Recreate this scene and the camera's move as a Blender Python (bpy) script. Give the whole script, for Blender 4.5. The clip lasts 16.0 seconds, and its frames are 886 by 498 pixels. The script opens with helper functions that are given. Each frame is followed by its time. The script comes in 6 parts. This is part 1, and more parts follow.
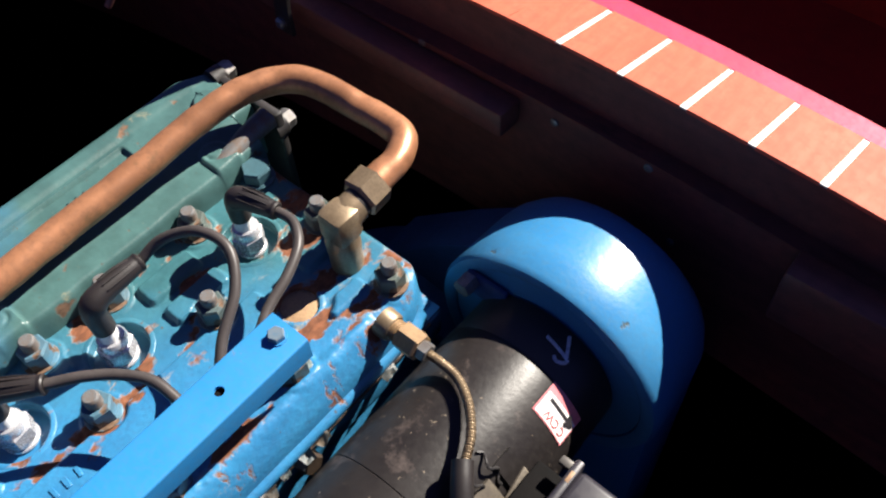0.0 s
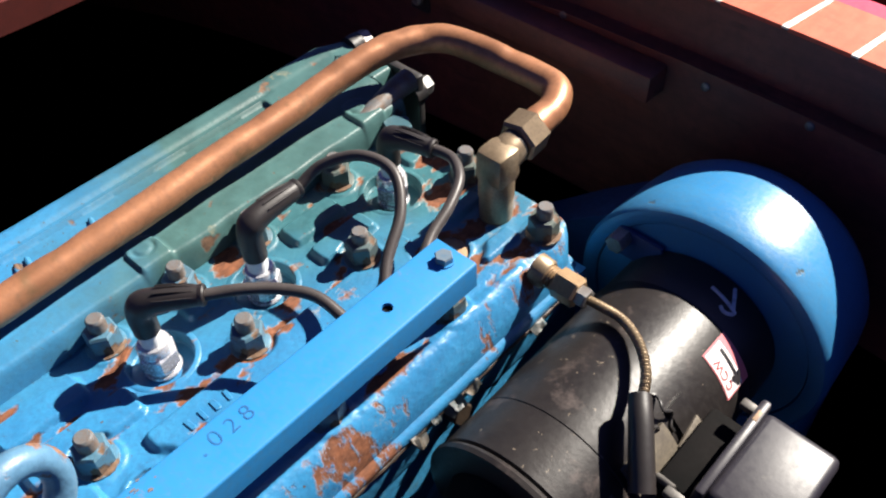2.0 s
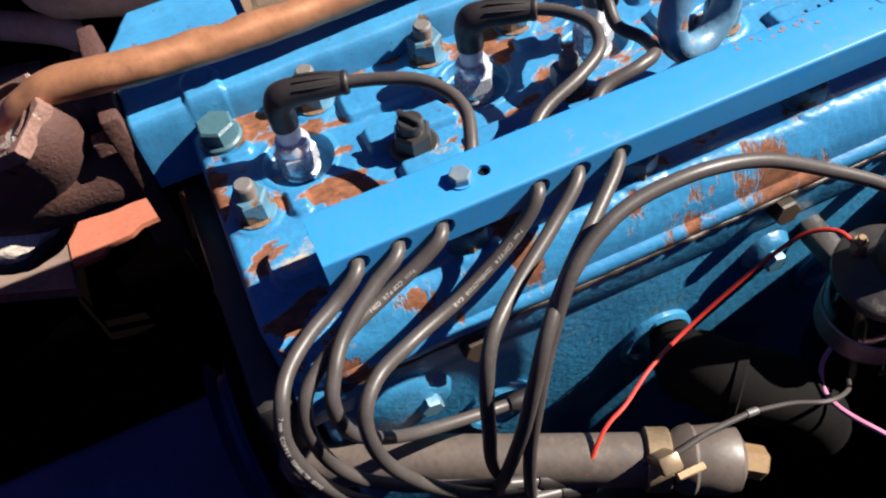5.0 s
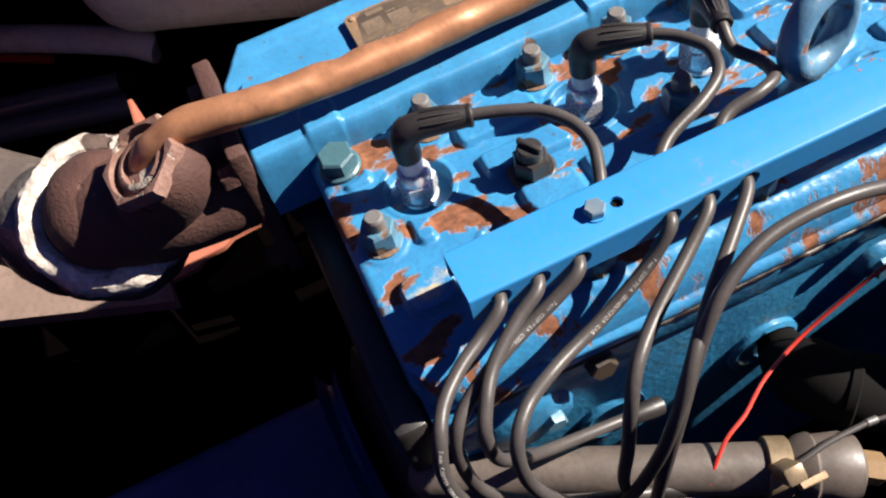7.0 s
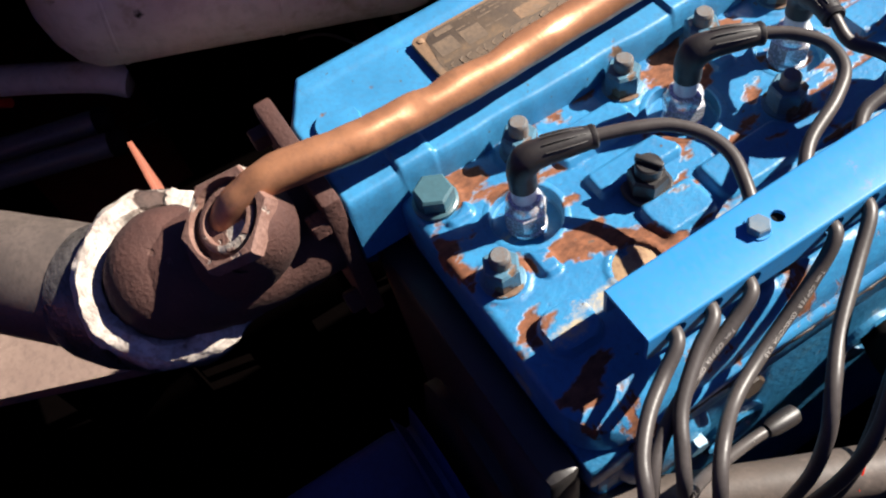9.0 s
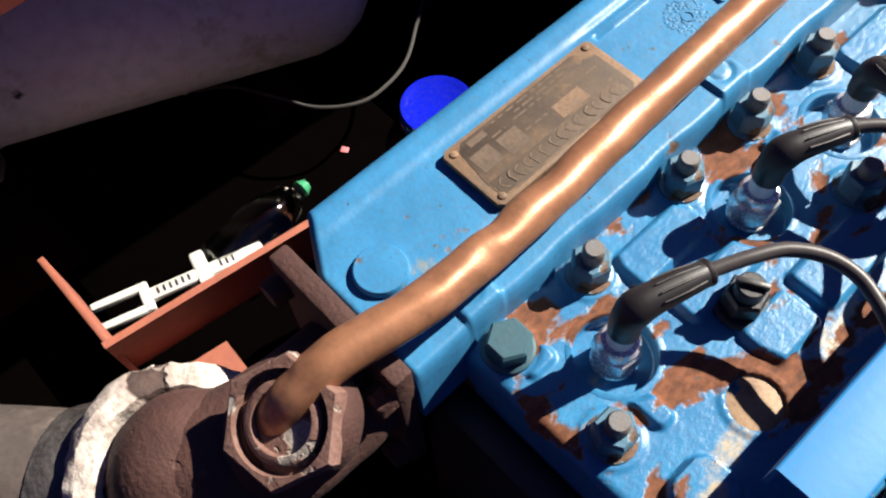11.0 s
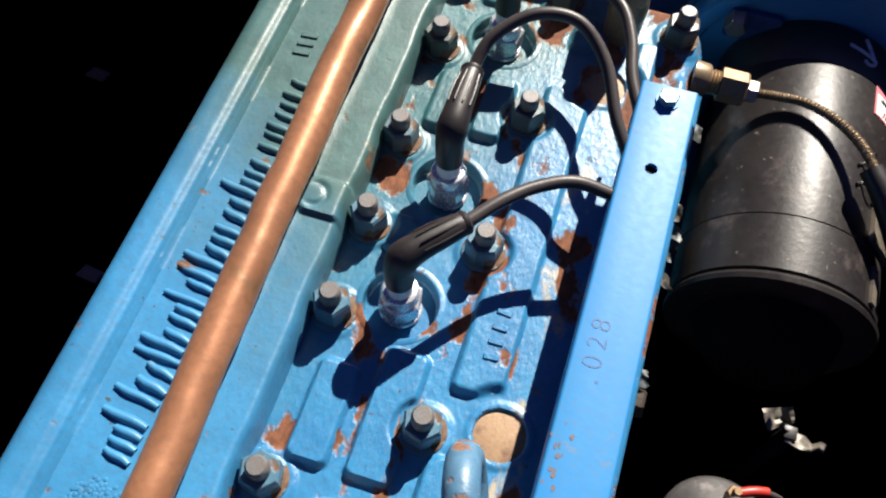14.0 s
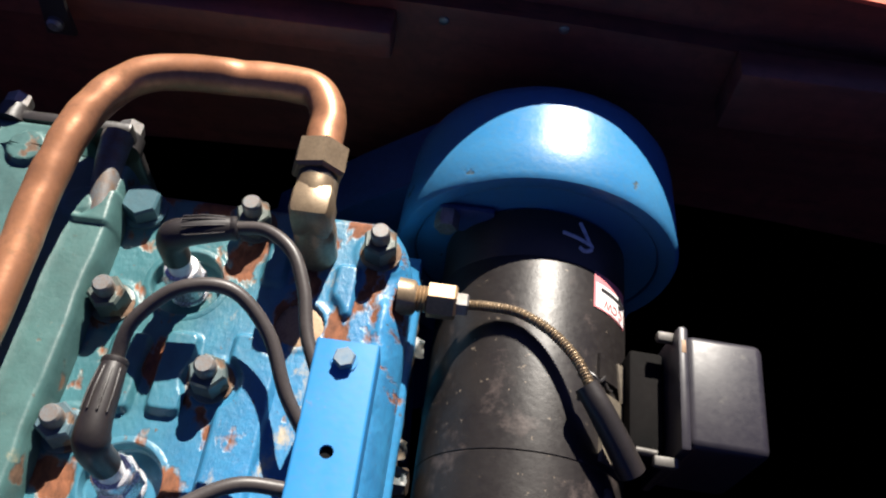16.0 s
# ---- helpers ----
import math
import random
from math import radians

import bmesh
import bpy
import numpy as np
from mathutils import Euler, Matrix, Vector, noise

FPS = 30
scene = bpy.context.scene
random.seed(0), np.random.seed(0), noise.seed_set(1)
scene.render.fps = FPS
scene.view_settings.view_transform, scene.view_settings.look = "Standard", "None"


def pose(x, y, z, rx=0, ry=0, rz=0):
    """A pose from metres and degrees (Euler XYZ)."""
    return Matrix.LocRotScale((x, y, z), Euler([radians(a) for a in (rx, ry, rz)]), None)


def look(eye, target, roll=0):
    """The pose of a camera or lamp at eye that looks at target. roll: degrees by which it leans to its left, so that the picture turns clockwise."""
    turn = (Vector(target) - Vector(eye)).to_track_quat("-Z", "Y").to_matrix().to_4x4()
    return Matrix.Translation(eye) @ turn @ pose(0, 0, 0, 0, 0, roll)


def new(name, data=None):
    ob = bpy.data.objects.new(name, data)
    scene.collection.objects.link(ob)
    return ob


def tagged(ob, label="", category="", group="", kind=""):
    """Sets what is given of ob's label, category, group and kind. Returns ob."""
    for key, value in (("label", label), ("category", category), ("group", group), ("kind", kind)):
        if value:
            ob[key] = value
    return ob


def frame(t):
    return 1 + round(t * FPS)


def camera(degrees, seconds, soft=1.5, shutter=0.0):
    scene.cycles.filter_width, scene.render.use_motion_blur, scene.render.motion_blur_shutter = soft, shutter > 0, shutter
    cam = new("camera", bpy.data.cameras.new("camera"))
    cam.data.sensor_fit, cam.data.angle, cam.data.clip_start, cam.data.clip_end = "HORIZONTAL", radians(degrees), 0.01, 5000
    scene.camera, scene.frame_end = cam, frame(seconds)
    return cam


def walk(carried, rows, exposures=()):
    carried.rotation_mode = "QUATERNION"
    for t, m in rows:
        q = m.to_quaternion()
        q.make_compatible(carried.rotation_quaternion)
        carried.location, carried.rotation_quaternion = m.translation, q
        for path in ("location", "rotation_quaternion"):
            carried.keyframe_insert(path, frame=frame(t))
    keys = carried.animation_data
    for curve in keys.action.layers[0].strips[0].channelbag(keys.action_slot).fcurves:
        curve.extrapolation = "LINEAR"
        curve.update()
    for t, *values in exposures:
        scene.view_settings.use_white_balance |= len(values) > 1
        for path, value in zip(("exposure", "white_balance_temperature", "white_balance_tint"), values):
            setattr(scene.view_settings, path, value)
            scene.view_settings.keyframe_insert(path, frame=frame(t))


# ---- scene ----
cam = camera(54.1, 16.0, soft=2.2)
PATH = [
    (0, (0.263, 0.334, 1.226), (-0.541, 1.194, -0.391), -3.7),
    (0.5, (0.24, 0.337, 1.195), (-0.528, 1.383, -0.327), -1.7),
    (1, (0.24, 0.302, 1.176), (-0.563, 1.425, -0.271), -0.8),
    (1.5, (0.235, 0.262, 1.163), (-0.648, 1.365, -0.253), -0.6),
    (2, (0.238, 0.219, 1.146), (-0.715, 1.195, -0.316), -2.5),
    (2.5, (0.24, 0.187, 1.14), (-0.774, 1.008, -0.375), -6.4),
    (3, (0.24, 0.138, 1.121), (-0.821, 0.836, -0.423), -9.6),
    (3.5, (0.238, 0.084, 1.107), (-0.851, 0.652, -0.471), -9.7),
    (4, (0.246, 0.042, 1.093), (-0.872, 0.503, -0.5), -9.8),
    (4.5, (0.253, 0.007, 1.088), (-0.884, 0.375, -0.515), -10.2),
    (5, (0.254, -0.018, 1.086), (-0.883, 0.268, -0.534), -11.4),
    (5.2, (0.256, -0.028, 1.087), (-0.888, 0.212, -0.535), -13.0),
    (7.3, (0.217, -0.056, 1.124), (-0.899, 0.15, -0.523), -17.1),
    (7.5, (0.216, -0.057, 1.113), (-0.903, 0.181, -0.528), -17.1),
    (8, (0.216, -0.066, 1.124), (-0.902, 0.192, -0.514), -17.8),
    (8.5, (0.188, -0.099, 1.113), (-0.894, 0.206, -0.541), -16.4),
    (8.7, (0.167, -0.12, 1.124), (-0.892, 0.2, -0.542), -16.0),
    (10.8, (-0.013, -0.163, 1.115), (-0.796, 0.429, -0.628), -6.0),
    (11, (-0.029, -0.162, 1.118), (-0.783, 0.452, -0.63), -4.6),
    (11.5, (-0.064, -0.124, 1.114), (-0.629, 0.551, -0.682), -0.5),
    (12, (-0.069, -0.07, 1.113), (-0.528, 0.623, -0.706), -0.5),
    (12.5, (-0.063, -0.012, 1.114), (-0.461, 0.705, -0.71), -1.6),
    (13, (-0.062, 0.034, 1.129), (-0.417, 0.816, -0.677), -0.7),
    (13.5, (-0.051, 0.085, 1.142), (-0.357, 0.938, -0.641), 0.9),
    (14, (-0.034, 0.139, 1.15), (-0.284, 1.056, -0.61), 2.6),
    (14.5, (-0.012, 0.186, 1.159), (-0.218, 1.177, -0.566), 3.6),
    (15, (0.007, 0.233, 1.172), (-0.157, 1.264, -0.535), 3.3),
    (15.5, (0.029, 0.264, 1.173), (-0.065, 1.347, -0.506), 4.5),
    (16, (0.051, 0.283, 1.163), (0.01, 1.364, -0.52), 5.6),
]
walk(cam, [(t, look(e, g, r)) for t, e, g, r in PATH], exposures=((0, 1.6), (4, 1.65), (5, 1.65), (8.5, 1.62), (11, 1.32), (12, 1.14), (13, 1.16), (14, 1.27), (15, 1.45), (16, 1.55)))

# ---- light ----
SUN = Vector((0.18, 0.80, 0.70)).normalized()
sun = new("sun", bpy.data.lights.new("sun", "SUN"))
sun.data.energy, sun.data.angle, sun.data.color = 5.0, radians(0.55), (1.0, 0.93, 0.83)
sun.matrix_world = look((0.6, 2.6, 2.6), Vector((0.6, 2.6, 2.6)) - SUN)
world = bpy.data.worlds.new("sky")
scene.world = world
world.use_nodes = True
wn = world.node_tree
sky = wn.nodes.new("ShaderNodeTexSky")
sky.sky_type, sky.sun_disc = "NISHITA", False
sky.sun_elevation = math.asin(SUN.z)
sky.sun_rotation = math.atan2(SUN.x, SUN.y)
sky.ozone_density = 6.0
deep = wn.nodes.new("ShaderNodeMix")
deep.data_type, deep.blend_type = "RGBA", "MULTIPLY"
deep.inputs["Factor"].default_value = 1.0
deep.inputs[7].default_value = (0.56, 0.51, 1.0, 1.0)
wn.links.new(sky.outputs[0], deep.inputs[6])
wn.links.new(deep.outputs[2], wn.nodes["Background"].inputs[0])
wn.nodes["Background"].inputs[1].default_value = 0.018


# ---- materials ----
def mat(name, base, alt=None, rough=0.5, rvar=0.12, metal=0.0, scale=30.0, bump=0.15, bscale=300.0, bdist=0.0006,
        chips=None, chip_at=0.62, chip_scale=28.0, coat=0.0, stain=None, stain_at=0.6, stain_scale=14.0, far=None,
        streak=None, spec=0.5, lean=0.0, sunk=None, band=None, speck=None, rub=None, rim_tone=None):
    """A painted, bare or rusty surface: two scales of tone, dirt, chips down to another coat, and fine relief."""
    m = bpy.data.materials.new(name)
    m.use_nodes = True
    t = m.node_tree
    L, N = t.links.new, t.nodes.new
    b = t.nodes["Principled BSDF"]
    pos = N("ShaderNodeTexCoord").outputs["Object"]
    geo = N("ShaderNodeNewGeometry").outputs["Position"]
    if streak:
        mp = N("ShaderNodeMapping")
        mp.inputs["Scale"].default_value = streak
        L(pos, mp.inputs[0])
        tex = mp.outputs[0]
    else:
        tex = pos

    def nz(s, detail=5.0, src=tex, rgh=0.6):
        n = N("ShaderNodeTexNoise")
        n.inputs["Scale"].default_value, n.inputs["Detail"].default_value, n.inputs["Roughness"].default_value = s, detail, rgh
        L(src, n.inputs["Vector"])
        return n.outputs["Fac"]

    def ramp(src, a, c):
        r = N("ShaderNodeMapRange")
        r.inputs["From Min"].default_value, r.inputs["From Max"].default_value = a, c
        L(src, r.inputs["Value"])
        return r.outputs["Result"]

    def mix(f, a, c):
        x = N("ShaderNodeMix")
        x.data_type = "RGBA"
        L(f, x.inputs["Factor"])
        for sock, v in ((x.inputs[6], a), (x.inputs[7], c)):
            if isinstance(v, tuple):
                sock.default_value = (*v, 1)
            else:
                L(v, sock)
        return x.outputs[2]

    alt = alt or tuple(0.72 * v for v in base)
    big = nz(scale)
    col = mix(ramp(big, 0.38, 0.68), base, alt)
    fine = nz(scale * 9.0, src=pos)
    col = mix(ramp(fine, 0.45, 0.8), col, tuple(0.82 * v + 0.03 * max(alt) for v in alt))
    if far:
        colour, y0, y1 = far
        sep = N("ShaderNodeSeparateXYZ")
        L(geo, sep.inputs[0])
        addn = N("ShaderNodeMath")
        addn.operation = "MULTIPLY_ADD"
        L(nz(18.0), addn.inputs[0])
        addn.inputs[1].default_value = 0.14
        slope = N("ShaderNodeMath")
        slope.operation = "MULTIPLY_ADD"
        L(sep.outputs[0], slope.inputs[0])
        slope.inputs[1].default_value = lean
        L(sep.outputs[1], slope.inputs[2])
        L(slope.outputs[0], addn.inputs[2])
        col = mix(ramp(addn.outputs[0], y0 + 0.07, y1 + 0.07), col, mix(ramp(nz(45.0), 0.35, 0.7), colour, tuple(0.65 * v for v in colour)))
    rgh = N("ShaderNodeMath")
    rgh.operation = "MULTIPLY_ADD"
    L(fine, rgh.inputs[0])
    rgh.inputs[1].default_value, rgh.inputs[2].default_value = rvar * 2, rough - rvar
    rout = rgh.outputs[0]
    height = nz(bscale, 4.0)
    if stain:
        worn = nz(stain_scale, 7.0, rgh=0.7)
        if band:
            # a strip rubbed bare along the length of the casting
            x_a, x_b, gain = band
            sx = N("ShaderNodeSeparateXYZ")
            L(geo, sx.inputs[0])
            both = N("ShaderNodeMath")
            both.operation = "MULTIPLY"
            L(ramp(sx.outputs[0], x_a - 0.002, x_a + 0.002), both.inputs[0])
            L(ramp(sx.outputs[0], x_b + 0.003, x_b - 0.003), both.inputs[1])
            ad = N("ShaderNodeMath")
            ad.operation = "MULTIPLY_ADD"
            L(both.outputs[0], ad.inputs[0])
            ad.inputs[1].default_value = gain
            L(worn, ad.inputs[2])
            worn = ad.outputs[0]
        s = ramp(worn, stain_at, stain_at + 0.12)
        col = mix(s, col, stain)
    if chips:
        raw = nz(chip_scale, 4.0, rgh=0.52)
        if sunk:
            # paint has gone first in the low channels, where water stood
            z_hi, z_lo, gain = sunk
            sz = N("ShaderNodeSeparateXYZ")
            L(geo, sz.inputs[0])
            ad = N("ShaderNodeMath")
            ad.operation = "MULTIPLY_ADD"
            both = N("ShaderNodeMath")
            both.operation = "MULTIPLY"
            L(ramp(sz.outputs[2], z_hi, z_lo), both.inputs[0])
            L(ramp(sz.outputs[2], z_lo - 0.0030, z_lo - 0.0022), both.inputs[1])
            L(both.outputs[0], ad.inputs[0])
            ad.inputs[1].default_value = gain
            L(raw, ad.inputs[2])
            raw = ad.outputs[0]
        if rub:
            # knocks and drips have taken more paint off the outer shoulder
            x_a, gain = rub
            rx = N("ShaderNodeSeparateXYZ")
            L(geo, rx.inputs[0])
            runs = N("ShaderNodeMapping")
            runs.inputs["Scale"].default_value = (0.45, 0.95, 0.45)
            L(pos, runs.inputs[0])
            drip = N("ShaderNodeMath")
            drip.operation = "ADD"
            L(nz(chip_scale, 8.0, src=runs.outputs[0], rgh=0.70), drip.inputs[0])
            drip.inputs[1].default_value = gain
            pick = N("ShaderNodeMix")
            L(ramp(rx.outputs[0], x_a, x_a + 0.006), pick.inputs[0])
            L(raw, pick.inputs[2])
            L(drip.outputs[0], pick.inputs[3])
            raw = pick.outputs[0]
        k = ramp(raw, chip_at, chip_at + 0.04)
        shade = mix(ramp(nz(chip_scale * 5), 0.35, 0.65), chips, tuple(0.45 * v for v in chips))
        if rim_tone:
            # a pale undercoat shows round each patch before the iron does
            shade = mix(ramp(raw, chip_at + 0.006, chip_at + 0.040), mix(ramp(nz(chip_scale * 3), 0.4, 0.6), rim_tone, chips), shade)
        col = mix(k, col, shade)
        mr = N("ShaderNodeMix")
        L(k, mr.inputs[0])
        L(rout, mr.inputs[2])
        mr.inputs[3].default_value = 0.85
        rout = mr.outputs[0]
        hb = N("ShaderNodeMath")
        hb.operation = "MULTIPLY_ADD"
        L(k, hb.inputs[0])
        hb.inputs[1].default_value = -1.2
        L(height, hb.inputs[2])
        height = hb.outputs[0]
    if speck:
        col = mix(ramp(nz(190.0, 3.0, src=pos), 0.68, 0.72), col, speck)
    L(col, b.inputs["Base Color"])
    L(rout, b.inputs["Roughness"])
    b.inputs["Metallic"].default_value = metal
    b.inputs["Specular IOR Level"].default_value = spec
    b.inputs["Coat Weight"].default_value = coat
    b.inputs["Coat Roughness"].default_value = 0.12
    if bump:
        bp = N("ShaderNodeBump")
        bp.inputs["Strength"].default_value, bp.inputs["Distance"].default_value = bump, bdist
        L(height, bp.inputs["Height"])
        L(bp.outputs[0], b.inputs["Normal"])
    return m


BLUE, RUST = (0.030, 0.185, 0.360), (0.195, 0.070, 0.031)
m_head = mat("head_paint", BLUE, (0.022, 0.14, 0.30), rough=0.38, bump=0.5, bscale=300, bdist=0.0008, chips=RUST, chip_at=0.612,
             chip_scale=34, streak=(1.25, 0.75, 1.0), spec=0.42, sunk=(0.7256, 0.7232, 0.09), rub=(0.010, 0.071), band=(-0.0385, -0.018, 0.14), rim_tone=(0.30, 0.24, 0.16), speck=(0.075, 0.06, 0.05), far=((0.040, 0.135, 0.155), 0.50, 0.70), lean=-2.0, stain=(0.34, 0.29, 0.21), stain_at=0.655, stain_scale=40)
m_manifold = mat("manifold_paint", (0.035, 0.198, 0.385), (0.028, 0.16, 0.315), rough=0.44, bump=0.25, bscale=420, bdist=0.0006,
                 far=((0.054, 0.122, 0.118), 0.12, 0.25), lean=0.8, stain=(0.24, 0.22, 0.14), stain_at=0.65, stain_scale=38,
                 chips=(0.15, 0.085, 0.05), chip_at=0.655, chip_scale=40, speck=(0.06, 0.07, 0.06))
m_block = mat("block_paint", (0.026, 0.16, 0.30), (0.016, 0.095, 0.19), rough=0.32, bump=0.7, bscale=230, bdist=0.001,
              chips=(0.12, 0.07, 0.03), chip_at=0.68, chip_scale=20, stain=(0.05, 0.1, 0.12), stain_at=0.58, stain_scale=18)
m_loom = mat("loom_paint", (0.018, 0.182, 0.435), (0.026, 0.190, 0.415), spec=0.36, rough=0.47, rvar=0.10, bump=0.12, bscale=160,
             stain=(0.20, 0.15, 0.085), stain_at=0.645, stain_scale=30)
m_housing = mat("housing_paint", (0.030, 0.175, 0.375), (0.042, 0.19, 0.37), rough=0.36, bump=0.22, bscale=170, bdist=0.0009,
                chips=(0.07, 0.10, 0.10), chip_at=0.685, chip_scale=46)
m_nut = mat("nut_paint", (0.055, 0.165, 0.255), (0.075, 0.13, 0.16), rough=0.42, metal=0.1, bump=0.4, bscale=500, chips=(0.17, 0.10, 0.06), chip_at=0.54,
            chip_scale=70, far=((0.085, 0.105, 0.095), 0.34, 0.48))
m_stud = mat("stud_steel", (0.13, 0.16, 0.18), (0.15, 0.10, 0.07), rough=0.5, metal=0.2, scale=120, bump=0.3, bscale=700)
m_green = mat("green_cap_paint", (0.045, 0.105, 0.13), (0.035, 0.085, 0.105), rough=0.4, bump=0.3, bscale=400, chips=(0.2, 0.16, 0.1), chip_at=0.66, chip_scale=60)
m_blackiron = mat("black_iron", (0.018, 0.017, 0.018), (0.03, 0.026, 0.024), rough=0.42, bump=0.3, bscale=300)
m_copper = mat("copper", (0.42, 0.192, 0.098), (0.29, 0.130, 0.066), rough=0.40, metal=0.45, scale=22, bump=0.3, bscale=70, bdist=0.001, stain=(0.20, 0.11, 0.055),
               stain_at=0.575, stain_scale=26, chips=(0.17, 0.19, 0.12), chip_at=0.70, chip_scale=30)
m_brass = mat("brass", (0.33, 0.215, 0.115), (0.22, 0.14, 0.075), rough=0.42, metal=0.4, scale=50, bump=0.15, stain=(0.18, 0.11, 0.06), stain_at=0.6)
m_bronze = mat("tarnished_bronze", (0.27, 0.20, 0.125), (0.18, 0.13, 0.08), rough=0.42, metal=0.5, scale=60, bump=0.2)
m_zinc = mat("zinc_plate", (0.74, 0.74, 0.77), (0.58, 0.58, 0.61), rough=0.26, metal=0.6, scale=80, bump=0.1)
m_plank = mat("weathered_plank", (0.20, 0.14, 0.115), (0.14, 0.095, 0.08), rough=0.6, scale=18, bump=0.3, bscale=120)
m_eye = mat("worn_blue_steel", (0.075, 0.17, 0.26), (0.05, 0.13, 0.22), rough=0.42, bump=0.4, bscale=260, bdist=0.0008, chips=(0.24, 0.12, 0.07), chip_at=0.575,
            chip_scale=55, stain=(0.34, 0.30, 0.24), stain_at=0.62, stain_scale=60)
m_boltblue = mat("blue_washed_steel", (0.11, 0.19, 0.27), (0.20, 0.23, 0.25), rough=0.36, metal=0.35, scale=120, bump=0.2)
m_ceramic = mat("white_ceramic", (0.78, 0.78, 0.77), (0.7, 0.7, 0.7), rough=0.2, bump=0.0)
m_steel = mat("dull_steel", (0.27, 0.27, 0.265), (0.19, 0.17, 0.155), rough=0.42, metal=0.7, scale=90, bump=0.2)
m_boot = mat("boot_rubber", (0.019, 0.015, 0.0145), (0.013, 0.011, 0.011), rough=0.46, rvar=0.06, bump=0.15, bscale=400)
m_cable = mat("cable_jacket", (0.056, 0.048, 0.046), (0.042, 0.036, 0.035), spec=0.32, rough=0.42, rvar=0.08, scale=60, bump=0.12, bscale=400, stain=(0.2, 0.17, 0.15), stain_at=0.68, stain_scale=90)
m_print = mat("cable_print", (0.36, 0.34, 0.32), (0.28, 0.26, 0.25), rough=0.6, bump=0.0)
m_starter = mat("starter_paint", (0.012, 0.010, 0.010), (0.020, 0.017, 0.016), spec=0.30, rough=0.40, scale=26, bump=0.25, bscale=240, stain=(0.060, 0.047, 0.043), stain_at=0.565, speck=(0.13, 0.105, 0.08),
                stain_scale=34, chips=(0.2, 0.16, 0.12), chip_at=0.755, chip_scale=70)
m_box = mat("relay_box_paint", (0.013, 0.012, 0.018), (0.024, 0.021, 0.028), spec=0.38, rough=0.42, scale=24, bump=0.1, bscale=160, stain=(0.06, 0.055, 0.052), stain_at=0.62, stain_scale=60)
m_rust = mat("rusty_iron", (0.042, 0.015, 0.011), (0.066, 0.025, 0.018), rough=0.8, rvar=0.06, scale=40, bump=0.9, bscale=330, bdist=0.001, chips=(0.12, 0.055, 0.04), chip_at=0.66, chip_scale=60)
m_wrap = mat("white_crust", (0.55, 0.49, 0.43), (0.22, 0.16, 0.13), rough=0.75, scale=30, bump=1.0, bscale=120, bdist=0.002, chips=(0.06, 0.035, 0.028), chip_at=0.585, chip_scale=30)
m_primer = mat("red_primer", (0.36, 0.115, 0.07), (0.29, 0.09, 0.055), rough=0.62, bump=0.3, bscale=200, stain=(0.2, 0.1, 0.08), stain_at=0.62)
m_deck = mat("varnished_mahogany", (0.57, 0.128, 0.075), (0.48, 0.098, 0.055), rough=0.6, spec=0.15, scale=14, bump=0.12, bscale=200, coat=0.0, streak=(6.0, 1.2, 1.0),
             stain=(0.3, 0.06, 0.03), stain_at=0.72, stain_scale=40)
# deck red darkened to carry the shade on the west side deck
m_shadedred = mat("shaded_red_deck", (0.15, 0.035, 0.028), (0.11, 0.026, 0.02), rough=0.4, scale=12, bump=0.2, bscale=90)
# near-black for black parts, and for shade put into the colour
m_deadblack = mat("dead_black", (0.006, 0.006, 0.006), (0.009, 0.008, 0.008), rough=0.8, bump=0.2, spec=0.04)
m_rim = mat("pale_rust", (0.20, 0.11, 0.085), (0.12, 0.055, 0.04), rough=0.75, scale=60, bump=0.8, bscale=300, bdist=0.001, chips=(0.4, 0.34, 0.29), chip_at=0.6, chip_scale=60)
m_dustcap = mat("dusty_bakelite", (0.020, 0.018, 0.018), (0.034, 0.030, 0.029), rough=0.5, scale=50, bump=0.3, stain=(0.12, 0.105, 0.098), stain_at=0.56, stain_scale=70)
m_seam = mat("white_seam", (0.80, 0.76, 0.70), (0.7, 0.62, 0.55), rough=0.5, bump=0.1)
m_pink = mat("red_gloss_paint", (0.62, 0.050, 0.105), (0.54, 0.040, 0.085), rough=0.5, bump=0.5, bscale=120, coat=0.0, spec=0.15)
m_darkred = mat("dark_red_paint", (0.20, 0.012, 0.012), (0.16, 0.01, 0.01), rough=0.4, bump=0.2, bscale=60)
m_beam = mat("stained_beam", (0.20, 0.062, 0.042), (0.12, 0.038, 0.028), rough=0.45, scale=10, bump=0.3, bscale=120, streak=(1.0, 4.0, 6.0), stain=(0.06, 0.025, 0.02), stain_at=0.6)
m_ground = mat("bare_earth", (0.12, 0.10, 0.08), (0.08, 0.065, 0.05), rough=0.9, scale=2.0, bump=0.3, bscale=20)
# near-black that puts the deep shade of the bilge into the colour
m_shadeblack = mat("bilge_shade_black", (0.0013, 0.0009, 0.0008), (0.0010, 0.0007, 0.0007), rough=0.9, scale=6, bump=0.4, bscale=40, stain=(0.0016, 0.0010, 0.0008), stain_at=0.6, stain_scale=5, spec=0.0)
m_white = mat("fender_vinyl", (0.78, 0.76, 0.79), (0.66, 0.64, 0.66), rough=0.45, scale=8, bump=0.15, bscale=60, stain=(0.42, 0.38, 0.33), stain_at=0.56, stain_scale=9,
              chips=(0.05, 0.055, 0.04), chip_at=0.70, chip_scale=17)
